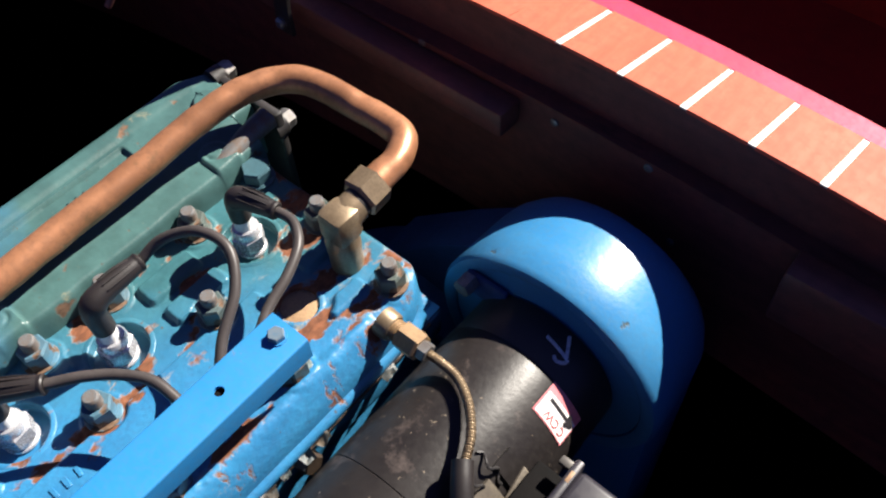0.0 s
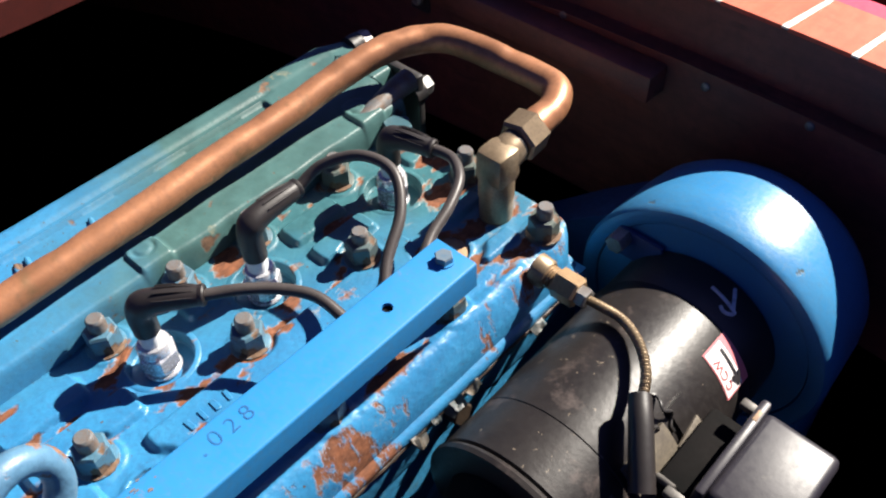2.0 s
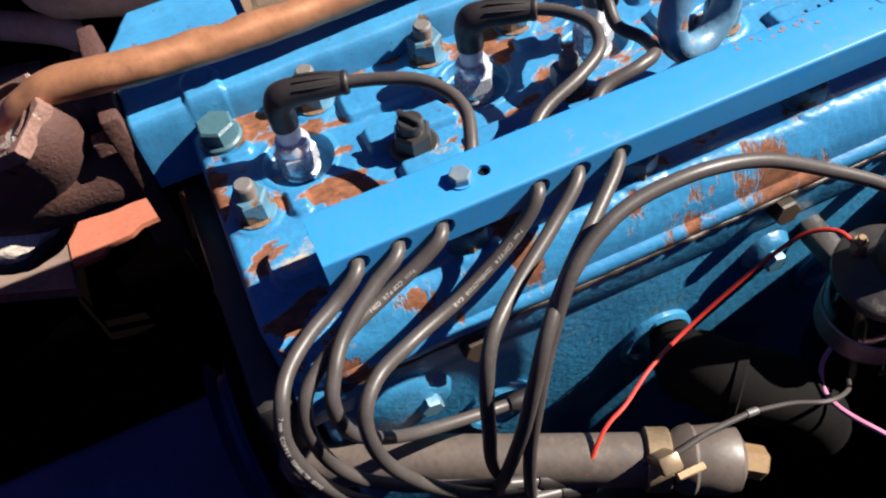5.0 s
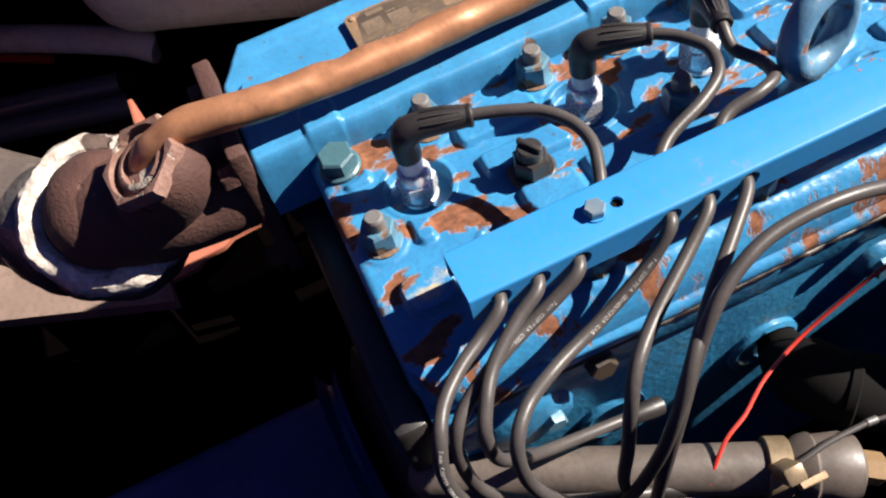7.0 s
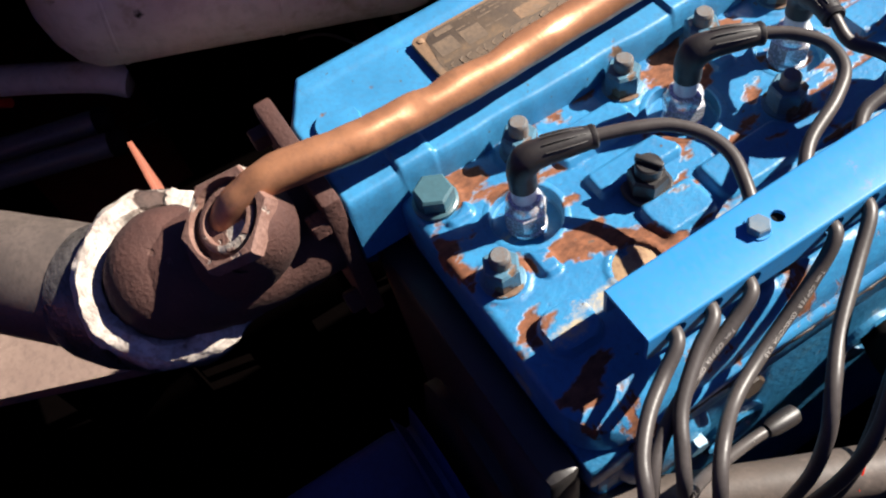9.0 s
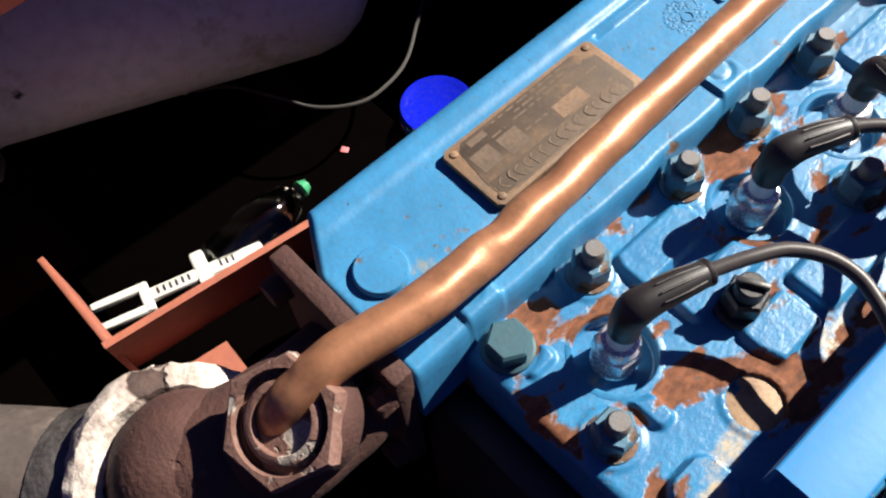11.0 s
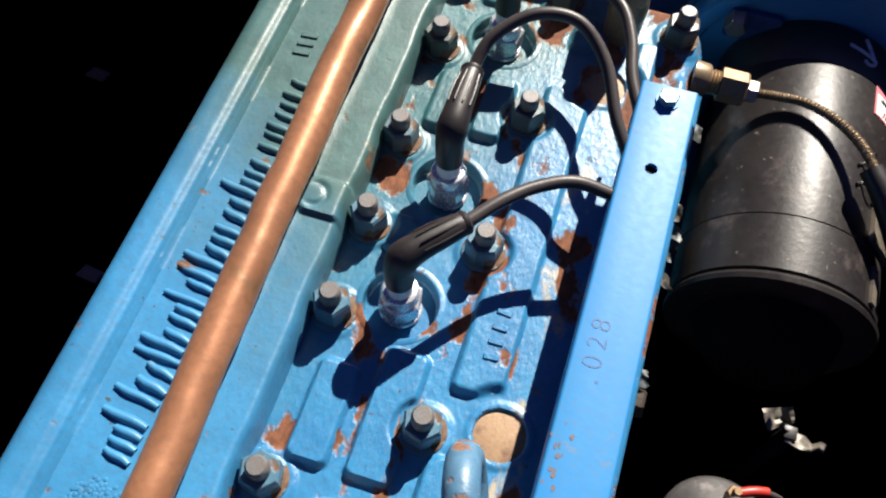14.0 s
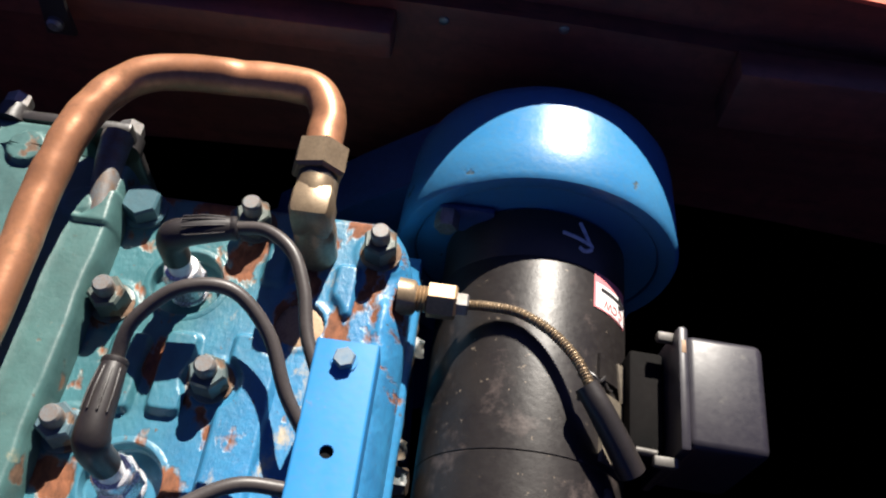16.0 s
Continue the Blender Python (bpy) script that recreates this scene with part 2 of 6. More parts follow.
m_cap = mat("blue_plastic", (0.005, 0.012, 0.46), (0.004, 0.010, 0.40), rough=0.12, bump=0.5, bscale=60, bdist=0.001, coat=0.5, stain=(0.30, 0.38, 0.85), stain_at=0.655, stain_scale=48)
m_cord = mat("grey_cord", (0.055, 0.050, 0.046), (0.04, 0.037, 0.035), rough=0.7, bump=0.4, bscale=900)
m_red = mat("red_insulation", (0.42, 0.025, 0.014), (0.34, 0.02, 0.012), rough=0.4, bump=0.0)
m_purple = mat("pink_insulation", (0.45, 0.16, 0.28), (0.4, 0.13, 0.25), rough=0.4, bump=0.0)
m_hose = mat("grey_rubber_hose", (0.10, 0.078, 0.067), (0.065, 0.052, 0.045), rough=0.5, scale=30, bump=0.3, bscale=160, stain=(0.16, 0.125, 0.105), stain_at=0.6)
m_blackhose = mat("black_hose", (0.070, 0.070, 0.098), (0.085, 0.085, 0.115), rough=0.3, bump=0.1, bscale=90)
m_plate = mat("tarnished_plate", (0.235, 0.145, 0.086), (0.160, 0.102, 0.064), rough=0.66, metal=0.0, spec=0.3, scale=50, bump=0.35, bscale=400, stain=(0.12, 0.095, 0.075), stain_at=0.54, stain_scale=38)
m_faint = mat("faded_printing", (0.135, 0.094, 0.064), (0.088, 0.066, 0.050), rough=0.72, scale=60, bump=0.2, spec=0.25)
m_platebar = mat("plate_relief", (0.080, 0.060, 0.047), (0.125, 0.088, 0.060), rough=0.72, scale=45, bump=0.3, bscale=500, spec=0.25, stain=(0.17, 0.11, 0.066), stain_at=0.54, stain_scale=60)
m_tan = mat("core_disc", (0.33, 0.21, 0.11), (0.24, 0.14, 0.075), rough=0.6, scale=60, bump=0.3, bscale=300, chips=(0.05, 0.15, 0.25), chip_at=0.62, chip_scale=70, stain=(0.14, 0.07, 0.04), stain_at=0.55, stain_scale=60)
m_tag = mat("label_vinyl", (0.70, 0.22, 0.24), (0.66, 0.18, 0.2), rough=0.35, bump=0.0)
m_tagwhite = mat("label_white", (0.78, 0.74, 0.72), (0.7, 0.66, 0.64), rough=0.4, bump=0.0)
m_ink = mat("black_ink", (0.02, 0.018, 0.02), (0.03, 0.025, 0.03), rough=0.5, bump=0.0)
m_redink = mat("red_ink", (0.42, 0.03, 0.04), (0.36, 0.03, 0.04), rough=0.5, bump=0.0)
m_chalk = mat("paint_marker", (0.80, 0.80, 0.82), (0.4, 0.4, 0.43), rough=0.7, bump=0.0)
m_pencil = mat("marker_line", (0.012, 0.075, 0.21), (0.016, 0.13, 0.33), rough=0.5, bump=0.0)
m_tool = mat("pale_plastic", (0.66, 0.66, 0.60), (0.58, 0.57, 0.52), rough=0.4, bump=0.1, stain=(0.3, 0.26, 0.2), stain_at=0.68, stain_scale=40)
m_dusttin = mat("dusty_tin", (0.16, 0.135, 0.10), (0.09, 0.075, 0.06), rough=0.6, metal=0.2, scale=70, bump=0.3, bscale=300, stain=(0.05, 0.04, 0.035), stain_at=0.55, stain_scale=60)
m_lacquer = mat("black_lacquer", (0.008, 0.008, 0.008), (0.013, 0.011, 0.010), rough=0.12, rvar=0.03, bump=0.1, bscale=200, stain=(0.05, 0.04, 0.03), stain_at=0.66, stain_scale=60)
m_crud = mat("crumpled_wrap", (0.020, 0.018, 0.017), (0.10, 0.09, 0.085), rough=0.3, scale=46, bump=0.8, bscale=110, bdist=0.002, stain=(0.28, 0.25, 0.22), stain_at=0.62, stain_scale=50)
m_redlead = mat("grimy_red_lead", (0.085, 0.016, 0.011), (0.055, 0.012, 0.009), rough=0.8, scale=9, bump=0.4, bscale=60, spec=0.1)
m_crumple = mat("crumpled_tin", (0.22, 0.20, 0.17), (0.13, 0.115, 0.09), rough=0.5, metal=0.3, scale=60, bump=0.3, bscale=260, stain=(0.09, 0.07, 0.05), stain_at=0.56, stain_scale=50)
m_joint = mat("oily_joint", (0.020, 0.014, 0.010), (0.042, 0.027, 0.017), rough=0.5, scale=40, bump=0.5, bscale=260)
m_scrapgrime = mat("oily_gasket", (0.055, 0.042, 0.030), (0.04, 0.055, 0.06), rough=0.5, scale=60, bump=0.5, bscale=260, stain=(0.16, 0.12, 0.08), stain_at=0.55, stain_scale=70)
m_rustspot = mat("rust_spot", (0.15, 0.10, 0.085), (0.09, 0.11, 0.15), rough=0.75, scale=120, bump=0.2)
m_dulltab = mat("dull_zinc_tab", (0.085, 0.078, 0.07), (0.05, 0.046, 0.042), rough=0.55, metal=0.3, scale=80, bump=0.2)
m_navy = mat("navy_paint", (0.018, 0.055, 0.18), (0.013, 0.04, 0.135), rough=0.5, bump=0.3)


def glass(name, colour):
    m = bpy.data.materials.new(name)
    m.use_nodes = True
    b = m.node_tree.nodes["Principled BSDF"]
    b.inputs["Base Color"].default_value = (*colour, 1)
    b.inputs["Transmission Weight"].default_value, b.inputs["Roughness"].default_value = 1.0, 0.05
    return m


m_clear = glass("clear_film", (0.85, 0.86, 0.8))

# ---- building helpers ----
ORIGIN = {}


def thing(name, loc, label, category, group="", kind=""):
    ob = new(name)
    ob.empty_display_size = 0.01
    ob.location = loc
    ORIGIN[ob] = Vector(loc)
    return tagged(ob, label, category, group, kind)


def finish(bm, me, m, angle=38):
    bmesh.ops.recalc_face_normals(bm, faces=bm.faces)
    lim = radians(angle)
    for f in bm.faces:
        f.smooth = True
    for e in bm.edges:
        e.smooth = len(e.link_faces) == 2 and e.calc_face_angle(0) < lim
    bm.to_mesh(me)
    bm.free()
    me.materials.append(m)


def part(name, bm, m, parent, label="", angle=38):
    o = ORIGIN[parent]
    bm.transform(Matrix.Translation(-o))
    me = bpy.data.meshes.new(name)
    finish(bm, me, m, angle)
    ob = new(name, me)
    ob.parent = parent
    ORIGIN[ob] = o
    return tagged(ob, label)


def solo(name, bm, m, loc, label, category, group="", kind="", angle=38):
    loc = Vector(loc)
    bm.transform(Matrix.Translation(-loc))
    me = bpy.data.meshes.new(name)
    finish(bm, me, m, angle)
    ob = new(name, me)
    ob.location = loc
    ORIGIN[ob] = loc
    return tagged(ob, label, category, group, kind)


def B():
    return bmesh.new()


def bevel(bm, geom_edges, w, seg=2):
    bmesh.ops.bevel(bm, geom=geom_edges, offset=w, segments=seg, affect="EDGES", profile=0.5, clamp_overlap=True)


def box(bm, x0, x1, y0, y1, z0, z1, bev=0.0, m=None, seg=2):
    r = bmesh.ops.create_cube(bm, size=1.0)
    vs = r["verts"]
    for v in vs:
        v.co = Vector((x0 + (v.co.x + .5) * (x1 - x0), y0 + (v.co.y + .5) * (y1 - y0), z0 + (v.co.z + .5) * (z1 - z0)))
        if m:
            v.co = m @ v.co
    if bev:
        bevel(bm, list({e for v in vs for e in v.link_edges}), bev, seg)
    return bm


def prism(bm, poly, z0, z1, bev=0.0, m=None, seg=2):
    lo = [bm.verts.new((x, y, z0)) for x, y in poly]
    hi = [bm.verts.new((x, y, z1)) for x, y in poly]
    n = len(poly)
    bm.faces.new(lo[::-1])
    top = bm.faces.new(hi)
    for i in range(n):
        bm.faces.new((lo[i], lo[(i + 1) % n], hi[(i + 1) % n], hi[i]))
    if m:
        for v in lo + hi:
            v.co = m @ v.co
    if bev:
        bevel(bm, list(top.edges), bev, seg)
    return bm


def frame_of(axis):
    a = Vector(axis).normalized()
    u = a.orthogonal().normalized()
    return a, u, a.cross(u)


def lathe(bm, origin, axis, prof, n=24, turn=0.0):
    """prof: (radius, height along the axis) from one end to the other; closed at both ends."""
    a, u, w = frame_of(axis)
    if abs(a.z) > 0.999:
        a, u, w = Vector((0, 0, 1 if a.z > 0 else -1)), Vector((1, 0, 0)), Vector((0, 1, 0))
    o = Vector(origin)
    rings = []
    for r, h in prof:
        if r < 1e-6:
            rings.append([bm.verts.new(o + a * h)])
        else:
            rings.append([bm.verts.new(o + a * h + r * (math.cos(turn + 2 * math.pi * i / n) * u + math.sin(turn + 2 * math.pi * i / n) * w)) for i in range(n)])
    for p, q in zip(rings, rings[1:]):
        for i in range(n):
            j = (i + 1) % n
            if len(p) == 1 and len(q) > 1:
                bm.faces.new((p[0], q[i], q[j]))
            elif len(q) == 1 and len(p) > 1:
                bm.faces.new((p[i], p[j], q[0]))
            elif len(p) > 1:
                bm.faces.new((p[i], p[j], q[j], q[i]))
    for ring, flip in ((rings[0], True), (rings[-1], False)):
        if len(ring) > 1:
            bm.faces.new(ring[::-1] if flip else ring)
    return bm


def hexagon(bm, origin, axis, flats, h, turn=0.0, ch=0.0015):
    r = flats / math.sqrt(3)
    return lathe(bm, origin, axis, [(r, 0), (r, h - ch), (r * 0.88, h)], 6, turn)


def cyl(bm, p0, p1, r, n=24, ch=0.0):
    p0, p1 = Vector(p0), Vector(p1)
    h = (p1 - p0).length
    prof = [(r, 0), (r, h)] if not ch else [(r - ch, 0), (r, ch), (r, h - ch), (r - ch, h)]
    return lathe(bm, p0, p1 - p0, prof, n)


def curve(pts, steps=8):
    """Catmull-Rom through the points."""
    P = [Vector(p) for p in pts]
    P = [2 * P[0] - P[1]] + P + [2 * P[-1] - P[-2]]
    out = []
    for i in range(1, len(P) - 2):
        a, b, c, d = P[i - 1:i + 3]
        for k in range(steps):
            t = k / steps
            out.append(0.5 * (2 * b + (c - a) * t + (2 * a - 5 * b + 4 * c - d) * t * t + (3 * b - a - 3 * c + d) * t ** 3))
    out.append(P[-2])
    return out


def tube(bm, pts, r, n=12, steps=8, ends=True):
    """A round tube along a smooth curve; r is a number or a function of 0..1."""
    C = curve(pts, steps) if steps else [Vector(p) for p in pts]
    rad = r if callable(r) else (lambda s: r)
    t0 = (C[1] - C[0]).normalized()
    u = t0.orthogonal().normalized()
    rings = []
    for i, c in enumerate(C):
        t = (C[min(i + 1, len(C) - 1)] - C[max(i - 1, 0)]).normalized()
        u = (u - u.dot(t) * t).normalized()
        w = t.cross(u)
        q = rad(i / (len(C) - 1))
        rings.append([bm.verts.new(c + q * (math.cos(2 * math.pi * k / n) * u + math.sin(2 * math.pi * k / n) * w)) for k in range(n)])
    for p, q in zip(rings, rings[1:]):
        for k in range(n):
            bm.faces.new((p[k], p[(k + 1) % n], q[(k + 1) % n], q[k]))
    if ends:
        bm.faces.new(rings[0][::-1])
        bm.faces.new(rings[-1])
    return bm


def smooth(a, b, v):
    t = min(1.0, max(0.0, (v - a) / (b - a)))
    return t * t * (3 - 2 * t)


def inbox(x, y, x0, x1, y0, y1, soft, keep=0.0):
    """1 inside a rounded rectangle widened by keep, falling to 0 at soft outside it."""
    dx, dy = max(x0 - x, 0, x - x1), max(y0 - y, 0, y - y1)
    return 1 - smooth(keep, soft, math.hypot(dx, dy))


def casting(x0, x1, y0, y1, step, f, zb, left=None, right=None, snap=None):
    """A cast body whose upper face follows f(x, y), with walls down to zb; left and right may bend its sides."""
    nx, ny = int(round((x1 - x0) / step)), int(round((y1 - y0) / step))
    bm = B()
    g = [[bm.verts.new((x0 + (x1 - x0) * i / nx, y0 + (y1 - y0) * j / ny, 0)) for i in range(nx + 1)] for j in range(ny + 1)]
    for row in g:
        y = row[0].co.y
        a, c = left(y) if left else x0, right(y) if right else x1
        for i, v in enumerate(row):
            v.co.x = a + (c - a) * i / nx
            if snap:
                v.co.x, v.co.y = snap(v.co.x, y, step)
            v.co.z = f(v.co.x, v.co.y)
    for j in range(ny):
        for i in range(nx):
            bm.faces.new((g[j][i], g[j][i + 1], g[j + 1][i + 1], g[j + 1][i]))
    rim = g[0][:] + [g[j][nx] for j in range(1, ny + 1)] + g[ny][-2::-1] + [g[j][0] for j in range(ny - 1, 0, -1)]
    low = [bm.verts.new((v.co.x, v.co.y, zb)) for v in rim]
    for k in range(len(rim)):
        bm.faces.new((rim[k], low[k], low[(k + 1) % len(rim)], rim[(k + 1) % len(rim)]))
    bm.faces.new(low)
    return bm


def arrow_bars(specs, z, h, m4=None):
    """Flat raised bars: (x, y, length, width, angle)."""
    bm = B()
    for x, y, l, w, a in specs:
        t = Matrix.Translation((x, y, z)) @ Matrix.Rotation(radians(a), 4, "Z")
        if m4:
            t = m4 @ t
        box(bm, -l / 2, l / 2, -w / 2, w / 2, 0, h, min(w, h) * 0.3, t, 1)
    return bm


def rep(name, me, parent, loc, rz=0.0, label="", scale=1.0):
    """A repeat of a mesh made round its own origin, as a part of parent."""
    ob = new(name, me)
    ob.parent = parent
    ob.location = Vector(loc) - ORIGIN[parent]
    ob.rotation_euler = (0, 0, rz)
    ORIGIN[ob] = Vector(loc)
    return tagged(ob, label)


def mesh_of(name, bm, m, angle=38):
    me = bpy.data.meshes.new(name)
    finish(bm, me, m, angle)
    return me


def cut(ob, bm):
    """Takes the shapes in bm out of ob, whose origin they share."""
    bm.transform(Matrix.Translation(-ORIGIN[ob]))
    bmesh.ops.recalc_face_normals(bm, faces=bm.faces)
    me = bpy.data.meshes.new("cutter")
    bm.to_mesh(me)
    bm.free()
    c = new("cutter", me)
    c.parent = ob.parent
    md = ob.modifiers.new("cut", "BOOLEAN")
    md.object, md.operation, md.solver = c, "DIFFERENCE", "EXACT"
    bpy.context.view_layer.update()
    done = bpy.data.meshes.new_from_object(ob.evaluated_get(bpy.context.evaluated_depsgraph_get()))
    ob.modifiers.clear()
    ob.data = done
    bm = bmesh.new()
    bm.from_mesh(done)
    for e in bm.edges:
        e.smooth = len(e.link_faces) == 2 and e.calc_face_angle(0) < radians(42)
    bm.to_mesh(done)
    bm.free()
    bpy.data.objects.remove(c)


# ---- hull, deck and hatch ----
FLOOR = 0.27


def deck_z(x):
    return 0.818 - 0.17 * x * x


def cambered(bm, xs, y0, y1, drop, skew=0.0, thick=0.02):
    """A strip across the boat that follows the camber of the deck."""
    rows = []
    for x in xs:
        rows.append([bm.verts.new((x + sk, y, deck_z(x) + drop - d)) for y, sk, d in ((y0, 0, 0), (y1, skew, 0), (y1, skew, thick), (y0, 0, thick))])
    for p, q in zip(rows, rows[1:]):
        for k in range(4):
            bm.faces.new((p[k], q[k], q[(k + 1) % 4], p[(k + 1) % 4]))
    bm.faces.new(rows[0])
    bm.faces.new(rows[-1][::-1])
    return bm


solo("ground", box(B(), -400, 400, -400, 400, -0.95, -0.9), m_ground, (0, 0, -0.9), "bare dark ground under the boat", "ground", kind="structure")
# floor, walls and bulkheads are blackened: their shade is in the colour
solo("floor", box(B(), -1.1, 0.9, -1.0, 0.76, FLOOR - 0.03, FLOOR), m_shadeblack, (0, 0, FLOOR), "bilge floor with shade put into its near-black colour", "floor", kind="structure")
# red patch of floor, laid where the near-black put in for shade stops
solo("red_floor_patch", box(B(), -1.098, -0.665, -0.36, 0.16, FLOOR, FLOOR + 0.008, 0.002), m_redlead, (-0.8, -0.1, FLOOR), "grimy dark red patch of bilge floor beside the engine", "floor", kind="structure")
solo("wall_west", box(B(), -1.13, -1.1, -1.0, 0.76, FLOOR - 0.03, 0.74), m_shadeblack, (-1.1, 0, FLOOR), "hull side of the engine bay, near-black for shade", "wall", kind="structure")
solo("wall_east", box(B(), 0.9, 0.93, -1.0, 0.76, FLOOR - 0.03, 0.74), m_shadeblack, (0.9, 0, FLOOR), "hull side of the engine bay, near-black for shade", "wall", kind="structure")
solo("wall_south", box(B(), -1.13, 0.93, -1.03, -1.0, FLOOR - 0.03, 0.74), m_shadeblack, (0, -1, FLOOR), "bulkhead of the engine bay, near-black for shade", "wall", kind="structure")
solo("wall_north", box(B(), -1.13, 0.93, 0.762, 0.785, FLOOR - 0.03, 0.60), m_shadeblack, (0, 0.77, FLOOR), "bulkhead behind the engine, near-black for shade", "wall", kind="structure")

xs = [-1.1 + 0.1 * i for i in range(21)]
beam = thing("deck_beam", (0, 0.74, 0.7), "dark-stained wooden hatch beam under a varnished mahogany deck edge", "deck beam", kind="structure")
part("beam_core", cambered(B(), xs, 0.7405, 0.793, -0.0037, thick=0.065), m_beam, beam)
part("lower_board", cambered(B(), xs, 0.7245, 0.792, -0.049, thick=0.17), m_beam, beam)
part("cleat", box(B(), -0.62, -0.012, 0.700, 0.725, 0.738, 0.762, 0.003), m_beam, beam)
part("cleat", box(B(), 0.215, 0.75, 0.700, 0.725, 0.712, 0.765, 0.003), m_beam, beam)
seams = [-0.6117 + 0.0515 * i for i in range(8)] + [-0.1980, -0.1750, -0.1275, -0.0815, -0.0365, 0.0085, 0.0595, 0.1085, 0.1585, 0.2080, 0.2575, 0.3070, 0.3565, 0.4060]
for a, b in zip(seams, seams[1:]):
    shut = seams[12]
    bm = cambered(B(), [a + (0.0002 if a == shut else 0.0026), (a + b) / 2, b - (0.0002 if b == shut else 0.0026)], 0.7375, 0.789, 0.0, skew=0.0098 - 0.024 * (a + b) / 2, thick=0.0032)
    part("plank", bm, m_deck, beam)
for i, a in enumerate(seams[1:-1]):
    if i not in (0, 7, 11):
        part("seam", cambered(B(), [a - 0.0027, a + 0.0027], 0.7376, 0.788, -0.0003, skew=0.0098 - 0.024 * a, thick=0.0014), m_seam, beam)
bm = cambered(B(), xs, 0.7895, 0.806, -0.0005, thick=0.016)
bevel(bm, [e for e in bm.edges if all(abs(v.co.y - 0.806) < 1e-5 for v in e.verts)], 0.004, 3)
part("moulding", bm, m_pink, beam, "glossy pink-red rounded edge moulding")
for x, z in ((-0.11, 0.765), (0.02, 0.757), (0.1, 0.762), (0.13, 0.70), (0.36, 0.70)):
    part("screw", lathe(B(), (x, 0.7245, z), (0, -1, 0), [(0.0035, 0), (0.0035, 0.0012), (0.002, 0.002)], 10), m_steel, beam)

ped = [(-1.25, -1.1), (-0.50, -1.1), (-0.498, 0.0), (-0.488, 0.33), (-0.480, 0.45), (-0.477, 0.55), (-0.468, 0.62), (-0.45, 0.725), (-1.25, 0.725)]
# this deck gets the darkened red in place of shade
solo("deck_west", prism(B(), ped, 0.738, 0.766, 0.002), m_shadedred, (-0.8, 0, 0.74), "red side deck beside the hatch, shade put into its colour", "deck", kind="structure")
solo("deck_east", box(B(), 0.50, 1.1, -1.1, 0.724, 0.738, 0.768, 0.002), m_deck, (0.8, 0, 0.74), "varnished red mahogany side deck beside the hatch", "deck", kind="structure")
solo("deck_south", box(B(), -0.498, 0.498, -1.1, -0.82, 0.738, 0.768, 0.002), m_deck, (0, -1, 0.74), "varnished red mahogany deck behind the hatch", "deck", kind="structure")
solo("cockpit_floor", box(B(), -1.3, 1.2, 0.80, 2.6, 0.30, 0.33), m_darkred, (0, 1.6, 0.3), "dark red painted cockpit sole beyond the hatch beam", "floor", kind="structure")
# added wall, placed and sized to block the sun from the sole
solo("shade_bulkhead", box(B(), -1.3, 1.2, 1.55, 1.59, 0.33, 1.0), m_darkred, (0, 1.57, 0.33), "dark red bulkhead added to shade the cockpit sole", "wall", kind="structure")

# the stay of the hatch cover
stay = thing("hatch_stay", (-0.228, 0.69, 0.749), "dark steel hatch stay pivoted on the hatch beam", "hatch stay")
part("bar", prism(B(), [(-0.010, -0.016), (0.010, -0.016), (0.010, 0.012), (0.0165, 0.045), (0.0105, 0.12), (0.0040, 0.12), (0.0035, 0.045), (-0.006, 0.012)], -0.002, 0.002, 0.0008,
                  Matrix.Translation((-0.230, 0.684, 0.758)) @ Matrix.Rotation(radians(90), 4, "X")), m_blackiron, stay)
part("pivot_bolt", lathe(B(), (-0.230, 0.682, 0.753), (0, -1, 0), [(0.0055, 0), (0.0055, 0.003), (0.0035, 0.005)], 12), m_steel, stay)
# white strip that paints the sunlit edge of the dark bar
part("sunlit_edge", tube(B(), [(-0.2165, 0.681, 0.797), (-0.2195, 0.681, 0.818), (-0.2255, 0.681, 0.862)], 0.0019, 8, 3), m_seam, stay, "pale strip painted for the sunlit edge of the bar")
prop = thing("hatch_prop", (-0.44, 0.66, 0.70), "thin red-painted hatch prop hooked over the deck edge", "hatch prop")
PT, PB = Vector((-0.345, 0.684, 0.846)), Vector((-0.380, 0.609, 0.743))
part("rod", tube(B(), [PB, (PT + PB) / 2, PT, (-0.341, 0.705, 0.850), (-0.340, 0.728, 0.838), (-0.340, 0.745, 0.806)], 0.0032, 8, 5), m_primer, prop)
part("eye_plate", box(B(), -0.352, -0.328, 0.7385, 0.760, 0.7985, 0.8035, 0.001), m_blackiron, prop)

# ---- engine block ----
block = thing("engine_block", (-0.065, 0.26, FLOOR), "blue-painted oily cast iron marine engine block", "engine")
bm = B()
box(bm, -0.165, 0.0272, -0.048, 0.575, FLOOR + 0.06, 0.662, 0.006)
part("crankcase", bm, m_block, block)
bm = B()
box(bm, -0.160, 0.0285, -0.054, 0.579, 0.655, 0.6825, 0.003)
part("block_flange", bm, m_block, block)
part("sump", box(B(), -0.135, -0.005, -0.03, 0.55, FLOOR, FLOOR + 0.075, 0.01), m_navy, block)
for y, z, r in ((0.166, 0.580, 0.026), (0.054, 0.585, 0.024), (0.30, 0.575, 0.026), (0.43, 0.58, 0.026)):
    part("core_plug", lathe(B(), (0.0266, y, z), (1, 0, 0), [(r, 0), (r, 0.004), (r - 0.003, 0.006), (r - 0.006, 0.005), (r - 0.007, 0.001), (0, 0.0005)], 32), m_block, block)
